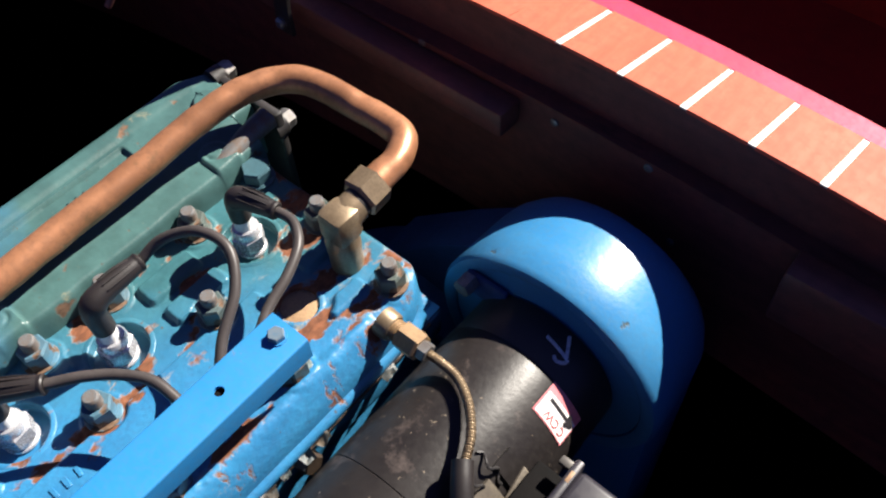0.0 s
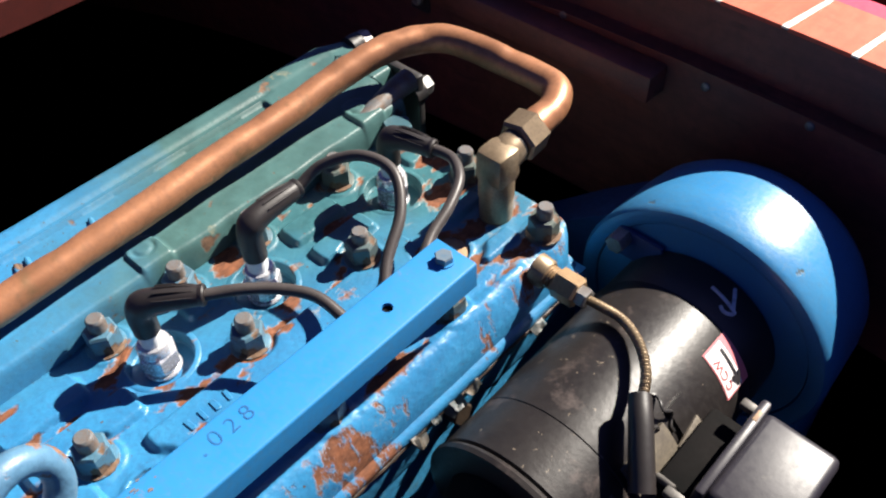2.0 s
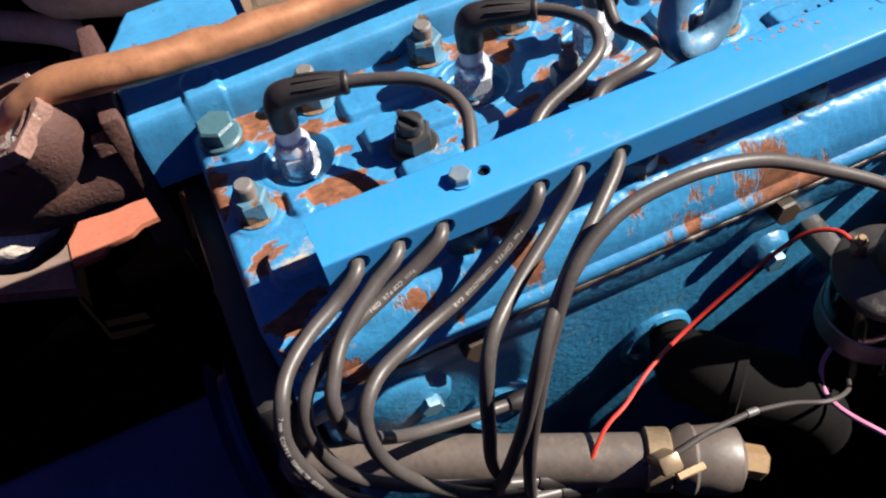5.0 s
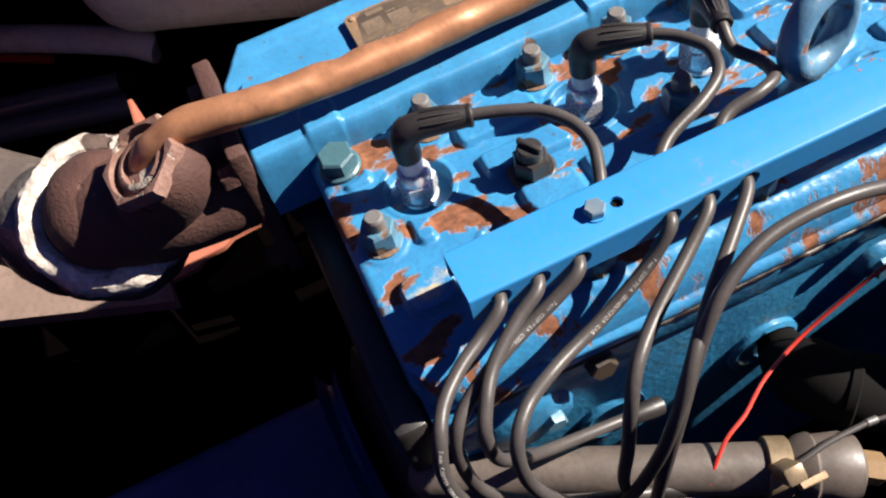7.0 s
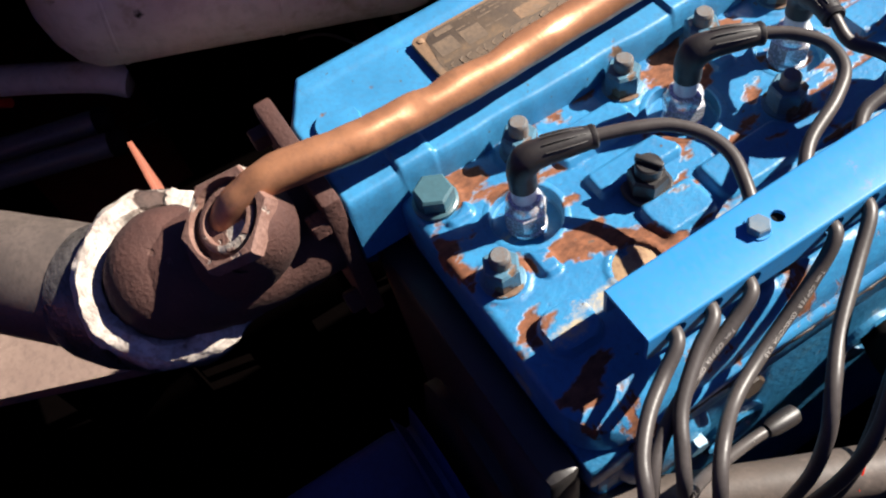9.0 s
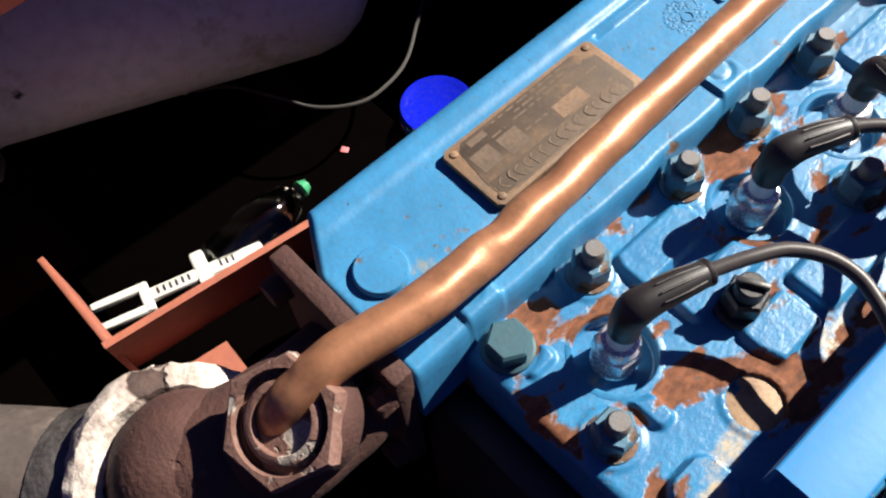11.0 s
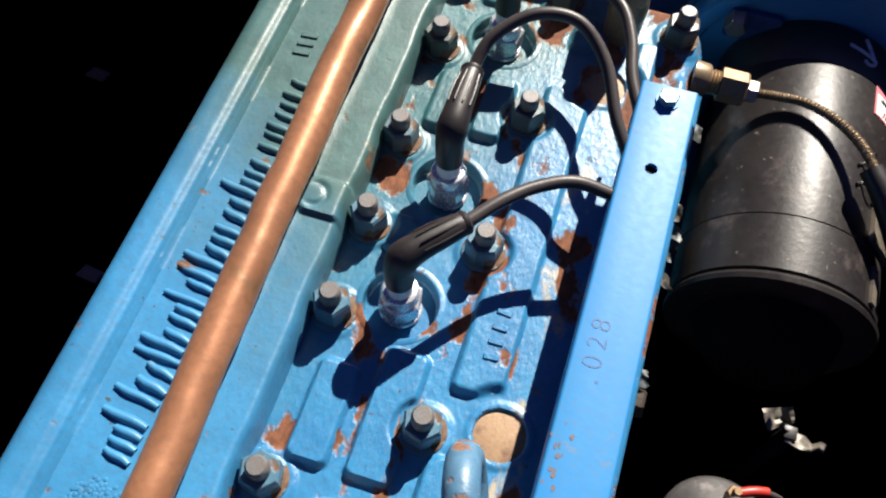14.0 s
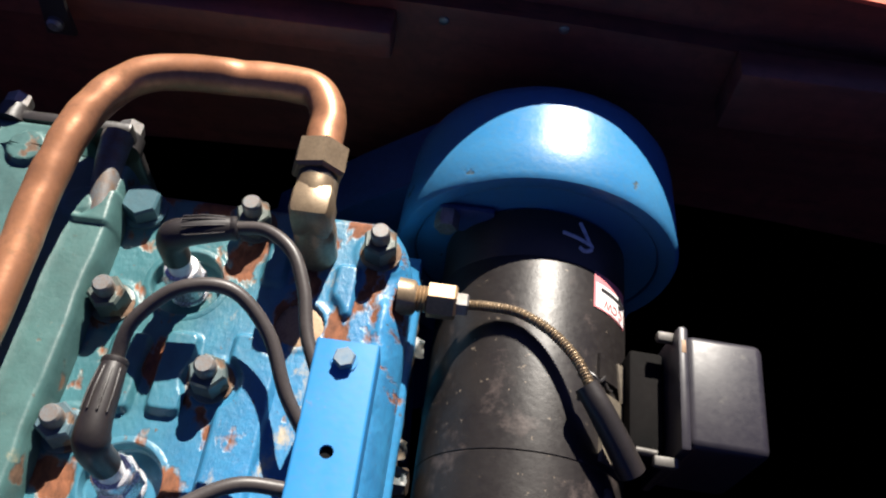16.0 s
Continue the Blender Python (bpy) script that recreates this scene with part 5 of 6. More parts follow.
part("armoured_line", bm, m_bronze, snd, "coiled brass armoured capillary line", 80)
part("sleeve", tube(B(), [(0.1275, 0.484, 0.7335), (0.136, 0.473, 0.730), (0.147, 0.459, 0.722), (0.1575, 0.446, 0.7125)], lambda q: 0.0068 + 0.0010 * q, 16, 6), m_boot, snd, "black sleeve over the line")


# ---- starter motor ----
SX, SZ, SR = 0.102, 0.660, 0.0615
st = thing("starter_motor", (SX, 0.5, SZ), "black-painted scuffed starter motor beside the engine", "starter motor")
part("body", lathe(B(), (SX, 0.4085, SZ), (0, 1, 0), [(SR - 0.003, 0), (SR, 0.002), (SR, 0.0385), (SR - 0.0006, 0.0390), (SR, 0.0396), (SR, 0.160), (SR - 0.001, 0.163)], 56), m_starter, st)
part("nose", lathe(B(), (SX, 0.571, SZ), (0, 1, 0), [(SR - 0.001, 0), (SR - 0.0005, 0.003), (SR - 0.001, 0.035)], 56), m_blackiron, st)
part("end_lip", lathe(B(), (SX, 0.4015, SZ), (0, 1, 0), [(SR - 0.004, 0), (SR + 0.0008, 0.001), (SR + 0.0014, 0.004), (SR - 0.0005, 0.0068)], 56), m_starter, st)
# near-black cap: the shade behind the starter's end is in its colour
part("end_cap", lathe(B(), (SX, 0.372, SZ), (0, 1, 0), [(0.012, 0), (0.03, 0.003), (0.040, 0.016), (0.044, 0.029)], 40), m_deadblack, st)
part("mount_nut", hexagon(B(), (0.040, 0.6005, 0.7105), (0, -1, 0), 0.0135, 0.012, 0.3), m_steel, st, "dull steel mounting nut", 30)
part("mount_lug", box(B(), 0.034, 0.07, 0.601, 0.607, 0.69, 0.716, 0.003), m_navy, st)
rad = lambda a, rr=SR: Vector((SX + rr * math.sin(a), 0, SZ + rr * math.cos(a)))


def wrap_patch(a0, a1, y0, y1, lift, n=8):
    """A patch that lies on the round body."""
    bm = B()
    rows = []
    for i in range(n + 1):
        a = a0 + (a1 - a0) * i / n
        rows.append([bm.verts.new(rad(a, SR + l) + Vector((0, y, 0))) for y, l in ((y0, lift), (y1, lift), (y1, 0.0), (y0, 0.0))])
    for p, q in zip(rows, rows[1:]):
        for k in range(4):
            bm.faces.new((p[k], p[(k + 1) % 4], q[(k + 1) % 4], q[k]))
    bm.faces.new(rows[0])
    bm.faces.new(rows[-1])
    return bm


tag = part("rotation_label", wrap_patch(0.55, 1.12, 0.546, 0.5705, 0.0004), m_tag, st, "red and white rotation label")
part("label_field", wrap_patch(0.575, 1.10, 0.5468, 0.5635, 0.0006), m_tagwhite, tag)
for i, ch in enumerate("CCW"):
    a = 0.99 - 0.12 * i
    o = Vector((math.sin(a), 0, math.cos(a)))
    d = -Vector((math.cos(a), 0, -math.sin(a)))
    m4 = Matrix((d, o.cross(d), o)).transposed().to_4x4()
    writing("label_letter", ch, 0.0085, m_redink, tag, Matrix.Translation(rad(a, SR + 0.0008) + Vector((0, 0.5515, 0))) @ m4, 0.0001)
part("label_arrow", wrap_patch(0.64, 1.06, 0.5588, 0.5612, 0.0009), m_ink, tag)
for s in (1, -1):
    a = 1.03
    o = Vector((math.sin(a), 0, math.cos(a)))
    d = Vector((math.cos(a), 0, -math.sin(a)))
    m4 = Matrix((d, o.cross(d), o)).transposed().to_4x4()
    bm = B()
    box(bm, -0.008, 0.001, -0.0013, 0.0013, 0, 0.0004, 0, Matrix.Translation(rad(a + 0.03, SR + 0.0006) + Vector((0, 0.560, 0))) @ m4 @ Matrix.Rotation(radians(28 * s), 4, "Z"))
    part("arrow_barb", bm, m_ink, tag)
# paint-marker arrow on the nose
for pts in ([(0.17, 0.5915), (0.34, 0.5900), (0.50, 0.5885)], [(0.36, 0.6022), (0.42, 0.596), (0.485, 0.589)], [(0.36, 0.5838), (0.42, 0.5822), (0.50, 0.585), (0.515, 0.5885)]):
    bm = B()
    tube(bm, [rad(a, SR - 0.0008) + Vector((0, y, 0)) for a, y in pts], 0.0014, 6, 4)
    part("marker_stroke", bm, m_chalk, st, "pale paint-marker arrow stroke")
# brackets and the relay box
for y in (0.484, 0.4985):
    part("wire_clip", tube(B(), [rad(0.40 + 0.06 * k, SR + 0.001 + (0.004 if k in (2, 3, 4) else 0.0)) + Vector((0, y + 0.003 * math.sin(k * 1.7), 0)) for k in range(8)], 0.0010, 6, 3), m_blackiron, st, "bent steel wire clip")
part("clip_plate", wrap_patch(0.62, 0.95, 0.500, 0.516, 0.0022), m_starter, st)
part("cable_bracket", wrap_patch(0.66, 1.12, 0.452, 0.492, 0.0030), m_dusttin, st, "dusty olive tin cable bracket")
part("bracket_ear", prism(B(), [(-0.006, -0.010), (0.005, -0.012), (0.007, 0.011), (-0.003, 0.014)], 0, 0.0016, 0.0004,
                         Matrix.Translation(rad(0.98, SR + 0.003) + Vector((0, 0.503, 0))) @ Matrix.Rotation(0.75, 4, "Y") @ Matrix.Rotation(0.3, 4, "Z")), m_dusttin, st)
part("strap_end", wrap_patch(0.75, 0.84, 0.4135, 0.438, 0.0020), m_dusttin, st, "pale bent strap end")
part("terminal_pin", cyl(B(), (0.158, 0.458, 0.7165), (0.170, 0.4565, 0.7182), 0.0023, 10, 0.0006), m_dulltab, st)
base = Vector((0.180, 0.493, 0.7285))
mb = Matrix.Translation(base) @ Matrix.Rotation(radians(3), 4, "Y")
rb = thing("starter_relay", base, "black steel starter relay box bracketed to the starter", "relay")
part("case", box(B(), 0.004, 0.0495, -0.034, 0.034, -0.070, 0.0, 0.005, mb, 3), m_box, rb)
part("lip", box(B(), -0.001, 0.0050, -0.037, 0.037, -0.072, 0.0025, 0.002, mb), m_box, rb, "rolled black lid lip with a rust mark")
part("base_plate", box(B(), -0.022, -0.002, -0.030, 0.030, -0.062, -0.022, 0.002, mb), m_deadblack, rb)
for y in (0.0335, -0.0415):
    part("terminal", box(B(), -0.010 if y > 0 else -0.013, 0.0005, y - 0.0030, y + 0.0030, -0.011, -0.006, 0.0012, mb), m_dulltab, rb, "dull steel terminal tab")
part("rust_mark", box(B(), 0.0008, 0.0034, 0.020, 0.028, 0.0022, 0.0027, 0.0002, mb), m_tan, rb, "rusty worn mark")
part("foot", box(B(), -0.060, -0.020, -0.012, 0.012, -0.050, -0.040, 0.001, mb), m_blackiron, rb)

# ---- flywheel housing ----
fh = thing("flywheel_housing", (0.05, 0.65, FLOOR), "glossy blue cast flywheel housing around the starter", "flywheel housing")
bm = B()
lathe(bm, (SX, 0.604, SZ), (0, 1, 0), [(0.081, 0.016), (0.083, 0.002), (0.087, 0.0), (0.0938, 0.001), (0.0962, 0.005), (0.0950, 0.03), (0.0934, 0.058), (0.0912, 0.072), (0.085, 0.084), (0.070, 0.091), (0.04, 0.095)], 64)
part("starter_hood", bm, m_housing, fh)
part("hood_face", lathe(B(), (SX, 0.6075, SZ), (0, 1, 0), [(0.0635, 0), (0.082, 0.0), (0.082, 0.006), (0.0635, 0.006)], 48), m_housing, fh)
part("bell", lathe(B(), (-0.06, 0.605, 0.46), (0, 1, 0), [(0.125, 0), (0.128, 0.003), (0.125, 0.06), (0.11, 0.085)], 56), m_navy, fh)
part("web", prism(B(), [(0.07, 0.725), (0.03, 0.70), (-0.03, 0.65), (-0.10, 0.585), (-0.10, 0.5), (0.07, 0.5)], -0.688, -0.640, 0.008,
                 Matrix.Rotation(radians(90), 4, "X")), m_navy, fh)
part("hood_skirt", box(B(), 0.03, 0.192, 0.625, 0.69, FLOOR, 0.64, 0.012), m_housing, fh)

# ---- ignition coil ----
co = thing("ignition_coil", (COIL.x, COIL.y, 0.6), "black ignition coil with grey cap on the block side", "ignition coil")
part("can", lathe(B(), (COIL.x, COIL.y, 0.565), (0, 0, 1), [(0.026, 0), (0.0285, 0.004), (0.0285, 0.094), (0.027, 0.098)], 40), m_lacquer, co)
part("cap", lathe(B(), (COIL.x, COIL.y, 0.660), (0, 0, 1), [(0.0305, 0), (0.0315, 0.002), (0.0315, 0.007), (0.029, 0.0095), (0.016, 0.0135), (0.013, 0.016), (0.012, 0.030), (0.010, 0.031)], 40), m_dustcap, co, "dusty grey bakelite cap")
part("tower_boot", tube(B(), [(COIL.x, COIL.y, 0.684), (COIL.x, COIL.y, 0.697), (0.0885, 0.270, 0.707), (0.0865, 0.271, 0.714)], lambda s: 0.0135 - 0.006 * s ** 2, 20, 5), m_dustcap, co, "grey rubber boot")
part("clamp_band", lathe(B(), (COIL.x, COIL.y, 0.612), (0, 0, 1), [(0.0288, 0), (0.0296, 0.001), (0.0296, 0.018), (0.0288, 0.019)], 40), m_steel, co)
part("clamp_arm", box(B(), 0.018, 0.066, 0.262, 0.276, 0.628, 0.642, 0.002), m_blackiron, co)
for dx, dy in ((0.004, 0.021), (-0.017, -0.012)):
    p = Vector((COIL.x + dx, COIL.y + dy, 0.671))
    part("terminal_post", lathe(B(), p, (0, 0, 1), [(0.004, 0), (0.004, 0.006), (0.0025, 0.0065), (0.0025, 0.013), (0.002, 0.014)], 12), m_brass, co, "brass terminal post")
    part("terminal_nut", hexagon(B(), p + Vector((0, 0, 0.006)), (0, 0, 1), 0.0085, 0.004), m_brass, co, "", 30)
w = thing("coil_wire", (0.10, 0.29, 0.68), "thin dark wire with red crimp terminal on the coil", "wire")
part("crimp", tube(B(), [(0.094, 0.2905, 0.680), (0.103, 0.2945, 0.680), (0.111, 0.297, 0.678)], 0.0028, 10, 4), m_red, w, "red crimp sleeve")
part("wire", tube(B(), [(0.110, 0.297, 0.678), (0.122, 0.296, 0.672), (0.130, 0.285, 0.655), (0.128, 0.27, 0.63), (0.12, 0.262, 0.605), (0.105, 0.27, 0.57)], 0.0016, 8, 6), m_cable, w)
w = thing("red_wire", (0.06, 0.2, 0.62), "thin red insulated wire from the coil along the block", "wire")
part("wire", tube(B(), [(0.073, 0.2575, 0.676), (0.060, 0.252, 0.679), (0.050, 0.238, 0.670), (0.047, 0.210, 0.645), (0.050, 0.175, 0.622), (0.062, 0.140, 0.618), (0.078, 0.114, 0.624), (0.085, 0.098, 0.625), (0.092, 0.087, 0.621), (0.101, 0.076, 0.612)], 0.0013, 8, 6), m_red, w)
w = thing("pink_wire", (0.12, 0.22, 0.6), "thin pink insulated wire hanging below the coil", "wire")
part("wire", tube(B(), [(0.094, 0.244, 0.612), (0.099, 0.235, 0.602), (0.112, 0.227, 0.600), (0.127, 0.228, 0.600), (0.149, 0.240, 0.599), (0.175, 0.262, 0.590), (0.19, 0.30, 0.55)], 0.0016, 8, 6), m_purple, w)

# ---- fuel line and fittings below the leads ----
P0, P1 = Vector((0.0168, -0.0793, 0.613)), Vector((0.106, 0.1145, 0.602))
ax = (P1 - P0).normalized()
fp = thing("water_hose", (0.06, 0.02, 0.6), "dusty grey rubber hose with clamp and brass fitting", "hose")
part("hose", lathe(B(), P0, ax, [(0.006, 0), (0.013, 0.006), (0.015, 0.014), (0.015, 0.15), (0.0155, (P1 - P0).length)], 28), m_hose, fp)
part("clamp", lathe(B(), P1 - ax * 0.004, ax, [(0.0175, 0), (0.0185, 0.001), (0.0185, 0.013), (0.0175, 0.014)], 28), m_bronze, fp, "tarnished hose clamp")
mc = Matrix.Translation(P1 + Vector((0.004, 0.002, 0.010))) @ Matrix.Rotation(0.55, 4, "Y")
part("clamp_lug", box(B(), -0.0055, 0.0055, -0.0080, 0.0045, 0, 0.024, 0.0022, mc), m_bronze, fp, "worn bronze clamp lug")
part("thumb_screw", prism(B(), [(-0.0045, -0.002), (0.0045, -0.002), (0.0060, 0.010), (0.002, 0.017), (-0.004, 0.014)], -0.002, 0.002, 0.0008, mc @ Matrix.Translation((0.012, 0.004, 0.010)) @ Matrix.Rotation(1.2, 4, "Y")), m_tan, fp, "pale worn thumb screw")
part("bulb", lathe(B(), P1 + ax * 0.010, ax, [(0.015, 0), (0.019, 0.006), (0.0205, 0.012), (0.019, 0.014), (0.0195, 0.02), (0.0205, 0.03), (0.018, 0.038), (0.01, 0.042)], 28), m_hose, fp)
part("fitting", hexagon(B(), P1 + ax * 0.05, (ax + Vector((0.1, 0, -0.25))).normalized(), 0.017, 0.014, 0.2), m_brass, fp, "brass hexagon fitting", 30)
part("fitting_nipple", cyl(B(), P1 + ax * 0.044, P1 + ax * 0.056, 0.0065, 16), m_brass, fp)
bo2 = thing("breather_elbow", (0.06, 0.19, 0.6), "black rubber breather elbow against the block", "hose")
part("elbow", tube(B(), [(0.030, 0.176, 0.580), (0.052, 0.170, 0.590), (0.068, 0.172, 0.598), (0.084, 0.183, 0.600), (0.096, 0.202, 0.594), (0.106, 0.222, 0.574), (0.110, 0.240, 0.535)], lambda q: 0.0235 * min(1.0, 0.55 + 1.6 * q), 26, 6), m_deadblack, bo2)
part("elbow_band", lathe(B(), (0.0835, 0.1825, 0.6000), (0.70, 0.71, 0), [(0.0238, 0), (0.0252, 0.001), (0.0252, 0.006), (0.0238, 0.007)], 28), m_deadblack, bo2)
ds = thing("distributor", (0.10, 0.09, 0.5), "black distributor below the hanging ignition leads", "distributor")
part("cap", lathe(B(), (0.10, 0.08, 0.52), (0, 0, 1), [(0.034, 0), (0.036, 0.003), (0.036, 0.03), (0.028, 0.044), (0.012, 0.05)], 36), m_blackiron, ds)
for k in range(6):
    a = 2 * math.pi * k / 6
    part("tower", lathe(B(), (0.10 + 0.023 * math.cos(a), 0.08 + 0.023 * math.sin(a), 0.556), (0, 0, 1), [(0.008, 0), (0.0072, 0.014), (0.006, 0.016)], 14), m_blackiron, ds)
part("base", lathe(B(), (0.10, 0.08, FLOOR + 0.02), (0, 0, 1), [(0.018, 0), (0.018, 0.12), (0.03, 0.15), (0.033, 0.16)], 32), m_blackiron, ds)
w = thing("grey_wire", (0.11, 0.15, 0.62), "thin grey wire with crimp joint across the hoses", "wire")
part("wire", tube(B(), [(0.110, 0.106, 0.616), (0.115, 0.122, 0.622), (0.113, 0.144, 0.624), (0.113, 0.170, 0.624)], 0.0018, 8, 6), m_cable, w)
part("crimp_joint", cyl(B(), (0.113, 0.169, 0.624), (0.1136, 0.176, 0.624), 0.0023, 10, 0.0005), m_steel, w)
part("tail", tube(B(), [(0.1136, 0.175, 0.624), (0.118, 0.195, 0.623), (0.125, 0.214, 0.621), (0.122, 0.232, 0.612), (0.112, 0.244, 0.600)], 0.0014, 8, 6), m_cable, w)

# ---- bilge: engine bed, tray and loose things ----
# rail, tray bottom and legs share the near-black that stands for shade
bed = thing("engine_bed", (-0.27, -0.1, FLOOR), "steel engine bed rail under the manifold, near-black for shade", "engine bed")
part("web", box(B(), -0.268, -0.260, 0.02, 0.70, FLOOR, 0.50, 0.001), m_shadeblack, bed)
part("flange", box(B(), -0.268, -0.215, 0.02, 0.70, 0.5005, 0.508, 0.001), m_shadeblack, bed)
tr = thing("steel_tray", (-0.40, -0.06, FLOOR), "red-primed steel tray beside the engine", "tray")
bm = prism(B(), [(-0.3811, -0.1905), (-0.3751, -0.1905), (-0.3385, 0.075), (-0.3445, 0.075)], 0.482, 0.5635)
for v in bm.verts:
    if v.co.z < 0.5:
        v.co.x -= 0.020
part("side", bm, m_primer, tr)
part("end", box(B(), -0.478, -0.3815, -0.1895, -0.1845, 0.49, 0.557, 0.001), m_primer, tr)
part("bottom", box(B(), -0.60, -0.392, -0.181, 0.18, FLOOR, 0.352, 0.002), m_shadeblack, tr)
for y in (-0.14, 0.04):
    part("side_leg", box(B(), -0.372, -0.366, y - 0.006, y + 0.006, FLOOR, 0.4735), m_shadeblack, tr)
part("ledge", prism(B(), [(-0.3785, -0.2165), (-0.312, -0.2165), (-0.313, -0.190), (-0.3215, -0.181), (-0.3235, -0.160), (-0.330, -0.150), (-0.332, -0.122), (-0.3645, -0.120)], 0.474, 0.480), m_primer, tr)
fp2 = thing("foot_plank", (-0.36, -0.3, FLOOR), "weathered grey-brown plank beside the exhaust elbow", "plank")
part("board", prism(B(), [(-0.46, -0.44), (-0.39, -0.47), (-0.350, -0.371), (-0.288, -0.219), (-0.392, -0.219)], 0.466, 0.4795), m_plank, fp2)
part("block", box(B(), -0.40, -0.36, -0.36, -0.26, FLOOR, 0.4655), m_shadeblack, fp2)
part("ledge_leg", box(B(), -0.352, -0.346, -0.20, -0.13, FLOOR, 0.4735), m_shadeblack, tr)
TZ = 0.352
tl = thing("plastic_tool", (-0.47, -0.1, TZ), "pale plastic forked tool with dark printing on the tray", "tool")
T0, T1 = Vector((-0.506, -0.190, 0.404)), Vector((-0.466, -0.040, 0.396))
ta = (T1 - T0).normalized()
side_t = ta.cross(Vector((0, 0, 1))).normalized()
mt = Matrix((side_t, ta, side_t.cross(ta))).transposed().to_4x4()
mt = Matrix.Translation(T0) @ mt
part("shaft", box(B(), -0.007, 0.007, 0.045, 0.165, -0.004, 0.004, 0.003, mt), m_tool, tl)
part("cross_arm", box(B(), -0.024, 0.024, 0.098, 0.112, -0.004, 0.005, 0.003, mt), m_tool, tl)
for s in (1, -1):
    part("prong", box(B(), s * 0.012 - 0.004, s * 0.012 + 0.004, 0.0, 0.05, -0.004, 0.004, 0.002, mt), m_tool, tl)
part("fork_bridge", box(B(), -0.016, 0.016, 0.044, 0.054, -0.004, 0.004, 0.002, mt), m_tool, tl)
for y in [0.060 + 0.006 * i for i in range(6)] + [0.122 + 0.006 * i for i in range(3)]:
    part("printing", box(B(), -0.0035, 0.0035, y, y + 0.0022, 0.0039, 0.0045, 0, mt), m_ink, tl, "dark bar of unreadable printing")
cy = thing("tool_clip", (-0.45, -0.02, TZ), "small pale toothed plastic clip on the tray", "clip")
bm = B()
box(bm, -0.462, -0.440, -0.030, -0.022, TZ + 0.03, TZ + 0.036, 0.001)
for i in range(3):
    box(bm, -0.460 + 0.007 * i, -0.456 + 0.007 * i, -0.024, -0.004, TZ + 0.03, TZ + 0.036, 0.001)
part("comb", bm, m_tool, cy)
part("stem", box(B(), -0.455, -0.447, -0.03, -0.024, TZ, TZ + 0.031, 0.001), m_tool, cy)
part("foot", box(B(), -0.484, -0.476, -0.105, -0.095, TZ, 0.397, 0.001), m_tool, tl)
bt = thing("clear_bottle", (-0.50, 0.0, TZ), "crumpled clear plastic bottle lying on the tray", "bottle")
b0, b1 = Vector((-0.487, -0.075, TZ + 0.027)), Vector((-0.500, 0.040, TZ + 0.027))
part("body", lathe(B(), b0, b1 - b0, [(0.016, 0), (0.025, 0.004), (0.027, 0.02), (0.024, 0.035), (0.027, 0.05), (0.026, 0.075), (0.018, 0.1), (0.009, 0.11), (0.009, 0.118)], 28), m_clear, bt)
part("cap", lathe(B(), b1, b1 - b0, [(0.010, 0.002), (0.008, 0.005), (0.006, 0.010)], 20), mat("green_plastic", (0.05, 0.3, 0.14), rough=0.3, bump=0.0), bt, "green bottle cap")

jar = thing("capped_jug", (-0.4187, 0.1626, FLOOR), "dark jug with bright blue plastic lid in the bilge", "jug")
part("jug_body", lathe(B(), (-0.4187, 0.1626, FLOOR), (0, 0, 1), [(0.05, 0), (0.054, 0.004), (0.054, 0.15), (0.036, 0.186), (0.033, 0.194)], 36), m_deadblack, jar)
part("lid", lathe(B(), (-0.4187, 0.1626, 0.463), (0, 0, 1), [(0.036, 0), (0.0365, 0.002), (0.0362, 0.015), (0.0345, 0.0185), (0.029, 0.0175), (0.027, 0.0165), (0, 0.0168)], 44), m_cap, jar, "glossy bright blue lid")

fd = Vector((0.27, 1, -0.17)).normalized()
F0 = Vector((-0.70, 0, 0.535)) - fd * 0.215
fe = thing("boat_fender", F0, "grubby white vinyl boat fender lying in the bilge", "fender")
FR = 0.105
prof = [(0, 0)] + [(FR * math.sin(a), 0.07 * (1 - math.cos(a))) for a in (0.25, 0.5, 0.8, 1.1, 1.4)] + [(FR, 0.07), (FR, 0.40)] + [(FR * math.cos(a), 0.40 + 0.08 * math.sin(a)) for a in (0.3, 0.6, 0.9, 1.15, 1.35)] + [(0.019, 0.482), (0.015, 0.495), (0.015, 0.53), (0.011, 0.536)]
part("bladder", lathe(B(), F0, fd, prof, 48), m_white, fe)
for h in (0.082, 0.255):
    part("seam_line", lathe(B(), F0 + fd * h, fd, [(FR, 0), (FR + 0.0012, 0.001), (FR + 0.0012, 0.003), (FR, 0.004)], 48), m_white, fe)
part("support_chock", box(B(), -0.80, -0.66, -0.16, 0.10, FLOOR, 0.452, 0.004), m_shadeblack, fe)
cd2 = thing("fender_cord", (-0.6, 0.25, 0.42), "thin grey cord looping from the fender across the bilge", "cord")
tipf = F0 + fd * 0.53
part("cord", tube(B(), [tipf, (-0.575, 0.285, 0.44), (-0.545, 0.245, 0.425), (-0.522, 0.210, 0.42), (-0.512, 0.175, 0.42), (-0.514, 0.140, 0.42), (-0.541, 0.104, 0.42), (-0.585, 0.080, 0.42), (-0.639, 0.050, 0.415), (-0.69, 0.0, 0.38), (-0.72, -0.06, 0.34), (-0.80, -0.2, FLOOR + 0.003)], 0.0019, 8, 8), m_cord, cd2)
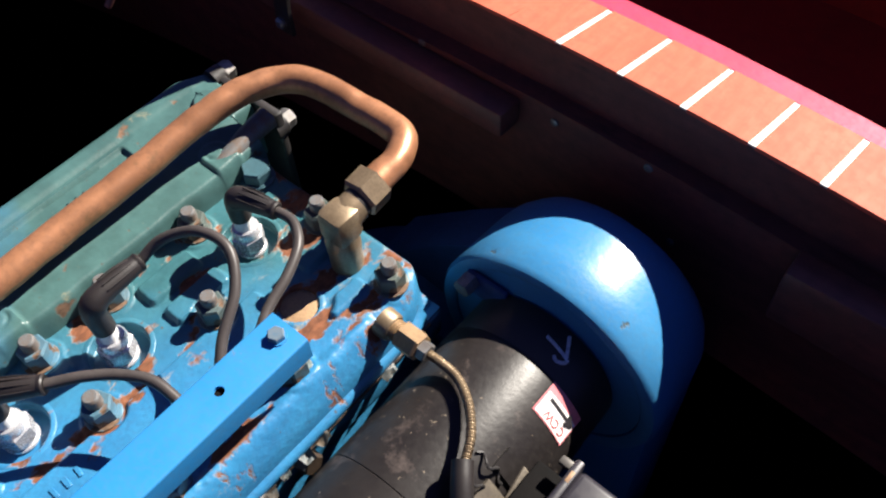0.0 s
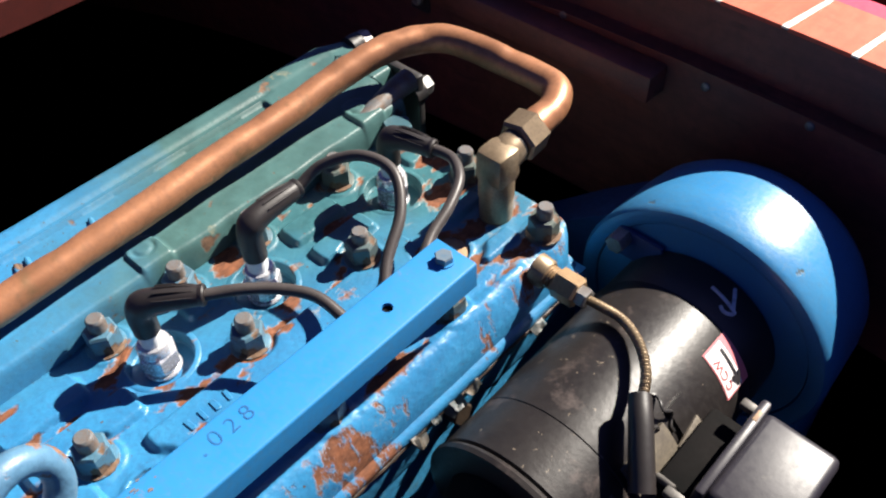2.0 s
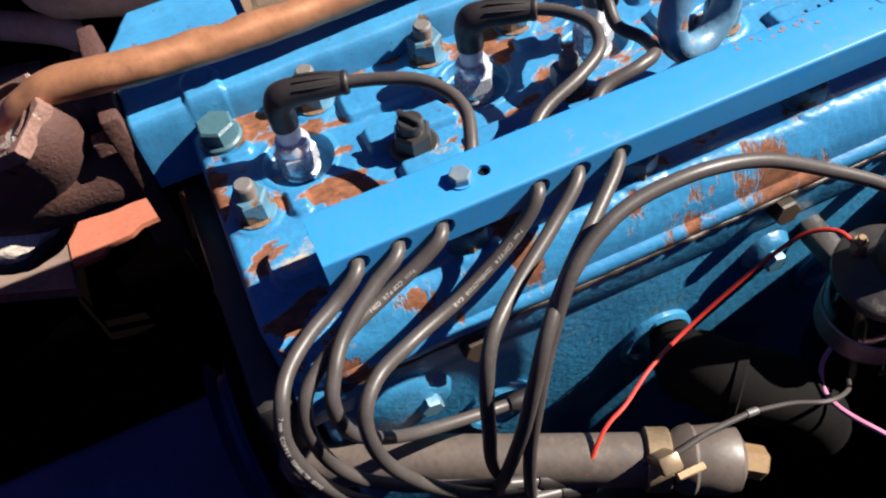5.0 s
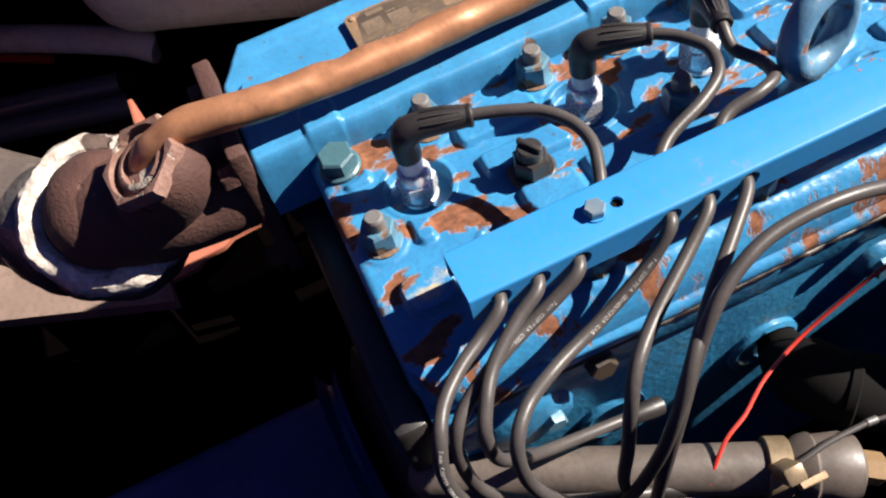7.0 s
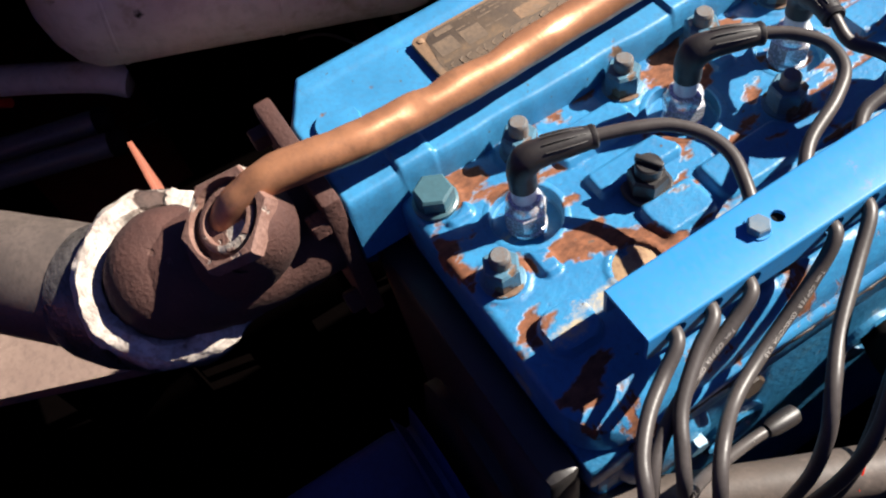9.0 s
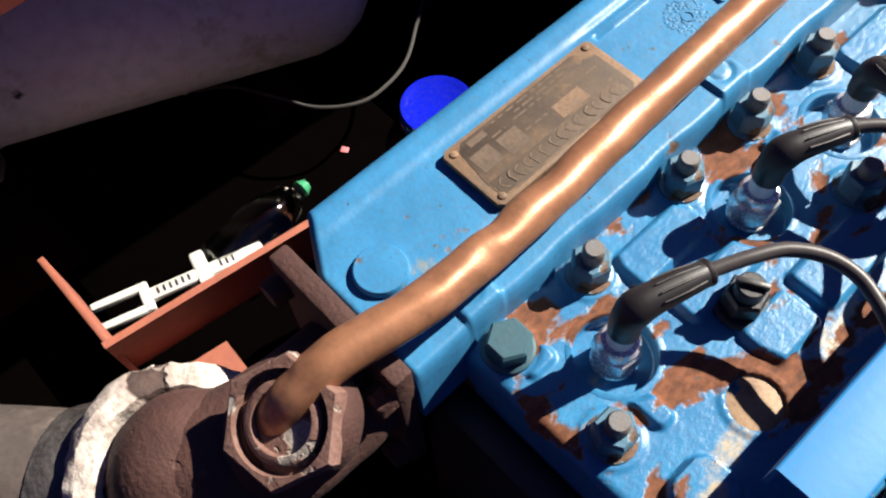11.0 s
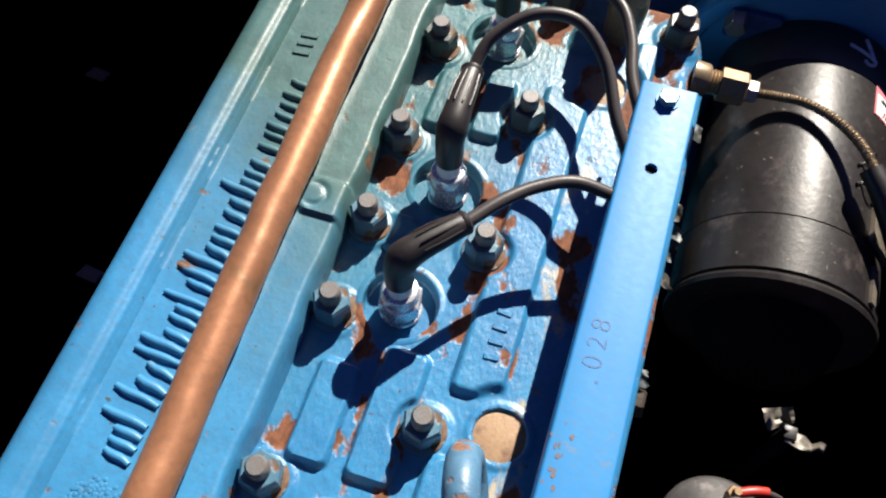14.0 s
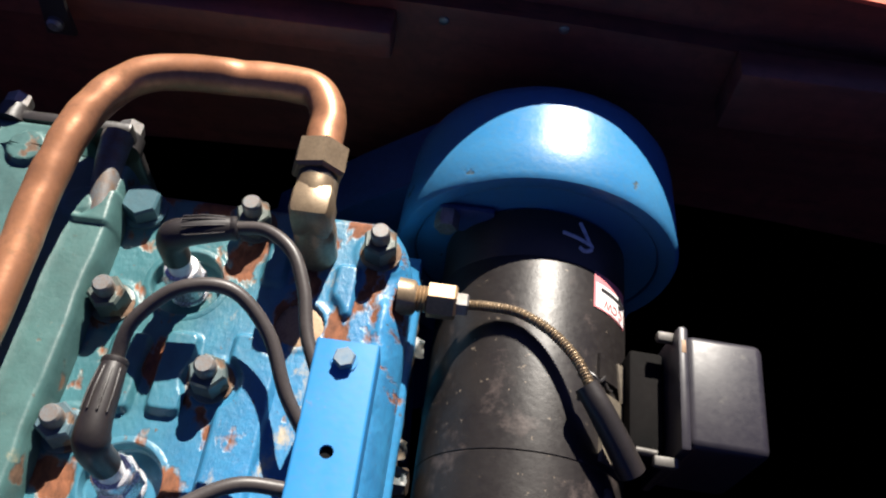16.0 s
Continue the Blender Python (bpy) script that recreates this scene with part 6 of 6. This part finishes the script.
for p0, p1 in (((-0.715, -0.340, 0.42), (-0.683, -0.231, 0.42)), ((-0.677, -0.350, 0.42), (-0.639, -0.227, 0.42))):
    p0, p1 = Vector(p0), Vector(p1)
    d = (p1 - p0).normalized()
    h = thing("black_hose", p0, "glossy black rubber hose running along the hull side", "hose", "black hoses along the hull")
    part("hose", tube(B(), [p0 - d * 0.55 + Vector((-0.05, 0, -0.01)), p0 - d * 0.25, p0, p1, p1 + d * 0.012], 0.0140, 20, 6), m_blackhose, h)
    part("end_cap", lathe(B(), p1 + d * 0.010, d, [(0.0145, 0), (0.0150, 0.002), (0.0150, 0.014), (0.012, 0.018)], 20), m_deadblack, h)
    part("hose_prop", box(B(), p0.x - 0.01, p0.x + 0.01, p0.y - 0.01, p0.y + 0.01, FLOOR + 0.008, 0.4075), m_shadeblack, h)
wp = thing("white_pipe", (-0.80, -0.31, 0.44), "grubby white plastic pipe lying along the hull side", "pipe")
part("pipe", tube(B(), [(-1.098, -0.70, 0.42), (-0.90, -0.435, 0.43), (-0.79, -0.285, 0.44), (-0.725, -0.198, 0.44), (-0.700, -0.165, 0.43)], 0.0185, 20, 5), m_white, wp)
part("red_stripe", tube(B(), [(-1.085, -0.715, 0.41), (-0.885, -0.447, 0.418), (-0.770, -0.296, 0.426)], 0.006, 10, 5), m_red, wp, "dull red stripe under the pipe")
chip = thing("paint_chip", (-0.523, 0.115, 0.352), "small pink flake of paint in the bilge", "flake", "flakes in the bilge")
part("flake", box(B(), -0.0045, 0.004, -0.0035, 0.0035, 0.0, 0.0015, 0.0004, Matrix.Translation((-0.523, 0.115, 0.352)) @ Matrix.Rotation(0.6, 4, "Z")), m_tag, chip)
rng = random.Random(5)
for x, y, s in ((-0.526, 0.442, 0.014), (-0.654, 0.70, 0.014)):
    c = thing("paper_scrap", (x, y, FLOOR), "pale crumpled scrap lying in the bilge", "scrap", "flakes in the bilge")
    part("scrap", prism(B(), [(x - s, y - s * .4), (x + s * .8, y - s * .6), (x + s, y + s * .5), (x - s * .6, y + s * .7)], FLOOR, FLOOR + 0.004, 0.001), m_tool, c)
lk = thing("steel_bracket", (0.16, 0.398, 0.5), "loose shiny bent steel bracket beside the starter", "bracket")
for (x, y, z), turn, tip, sx, sy in (((0.153, 0.400, 0.540), 0.5, 0.3, 0.010, 0.007), ((0.176, 0.388, 0.532), -0.3, -0.5, 0.013, 0.0055)):
    bm = bmesh.new()
    bmesh.ops.create_grid(bm, x_segments=7, y_segments=5, size=0.5)
    for v in bm.verts:
        u, w = v.co.x, v.co.y
        v.co = Vector((u * 2 * sx, w * 2 * sy * (1 - 0.35 * u), 0.004 * noise.noise((u * 3 + x * 90, w * 3, 1)) + (0.005 if u > 0.3 else 0.0)))
    top = bmesh.ops.extrude_face_region(bm, geom=bm.faces[:])
    for v in top["geom"]:
        if isinstance(v, bmesh.types.BMVert):
            v.co.z += 0.0014
    bmesh.ops.recalc_face_normals(bm, faces=bm.faces[:])
    bm.transform(Matrix.Translation((x, y, z)) @ Matrix.Rotation(turn, 4, "Z") @ Matrix.Rotation(tip, 4, "X"))
    part("tab", bm, m_crumple, lk, "pale crumpled tin tab")
part("post", box(B(), 0.160, 0.170, 0.388, 0.398, FLOOR, 0.537, 0.001), m_blackiron, lk)
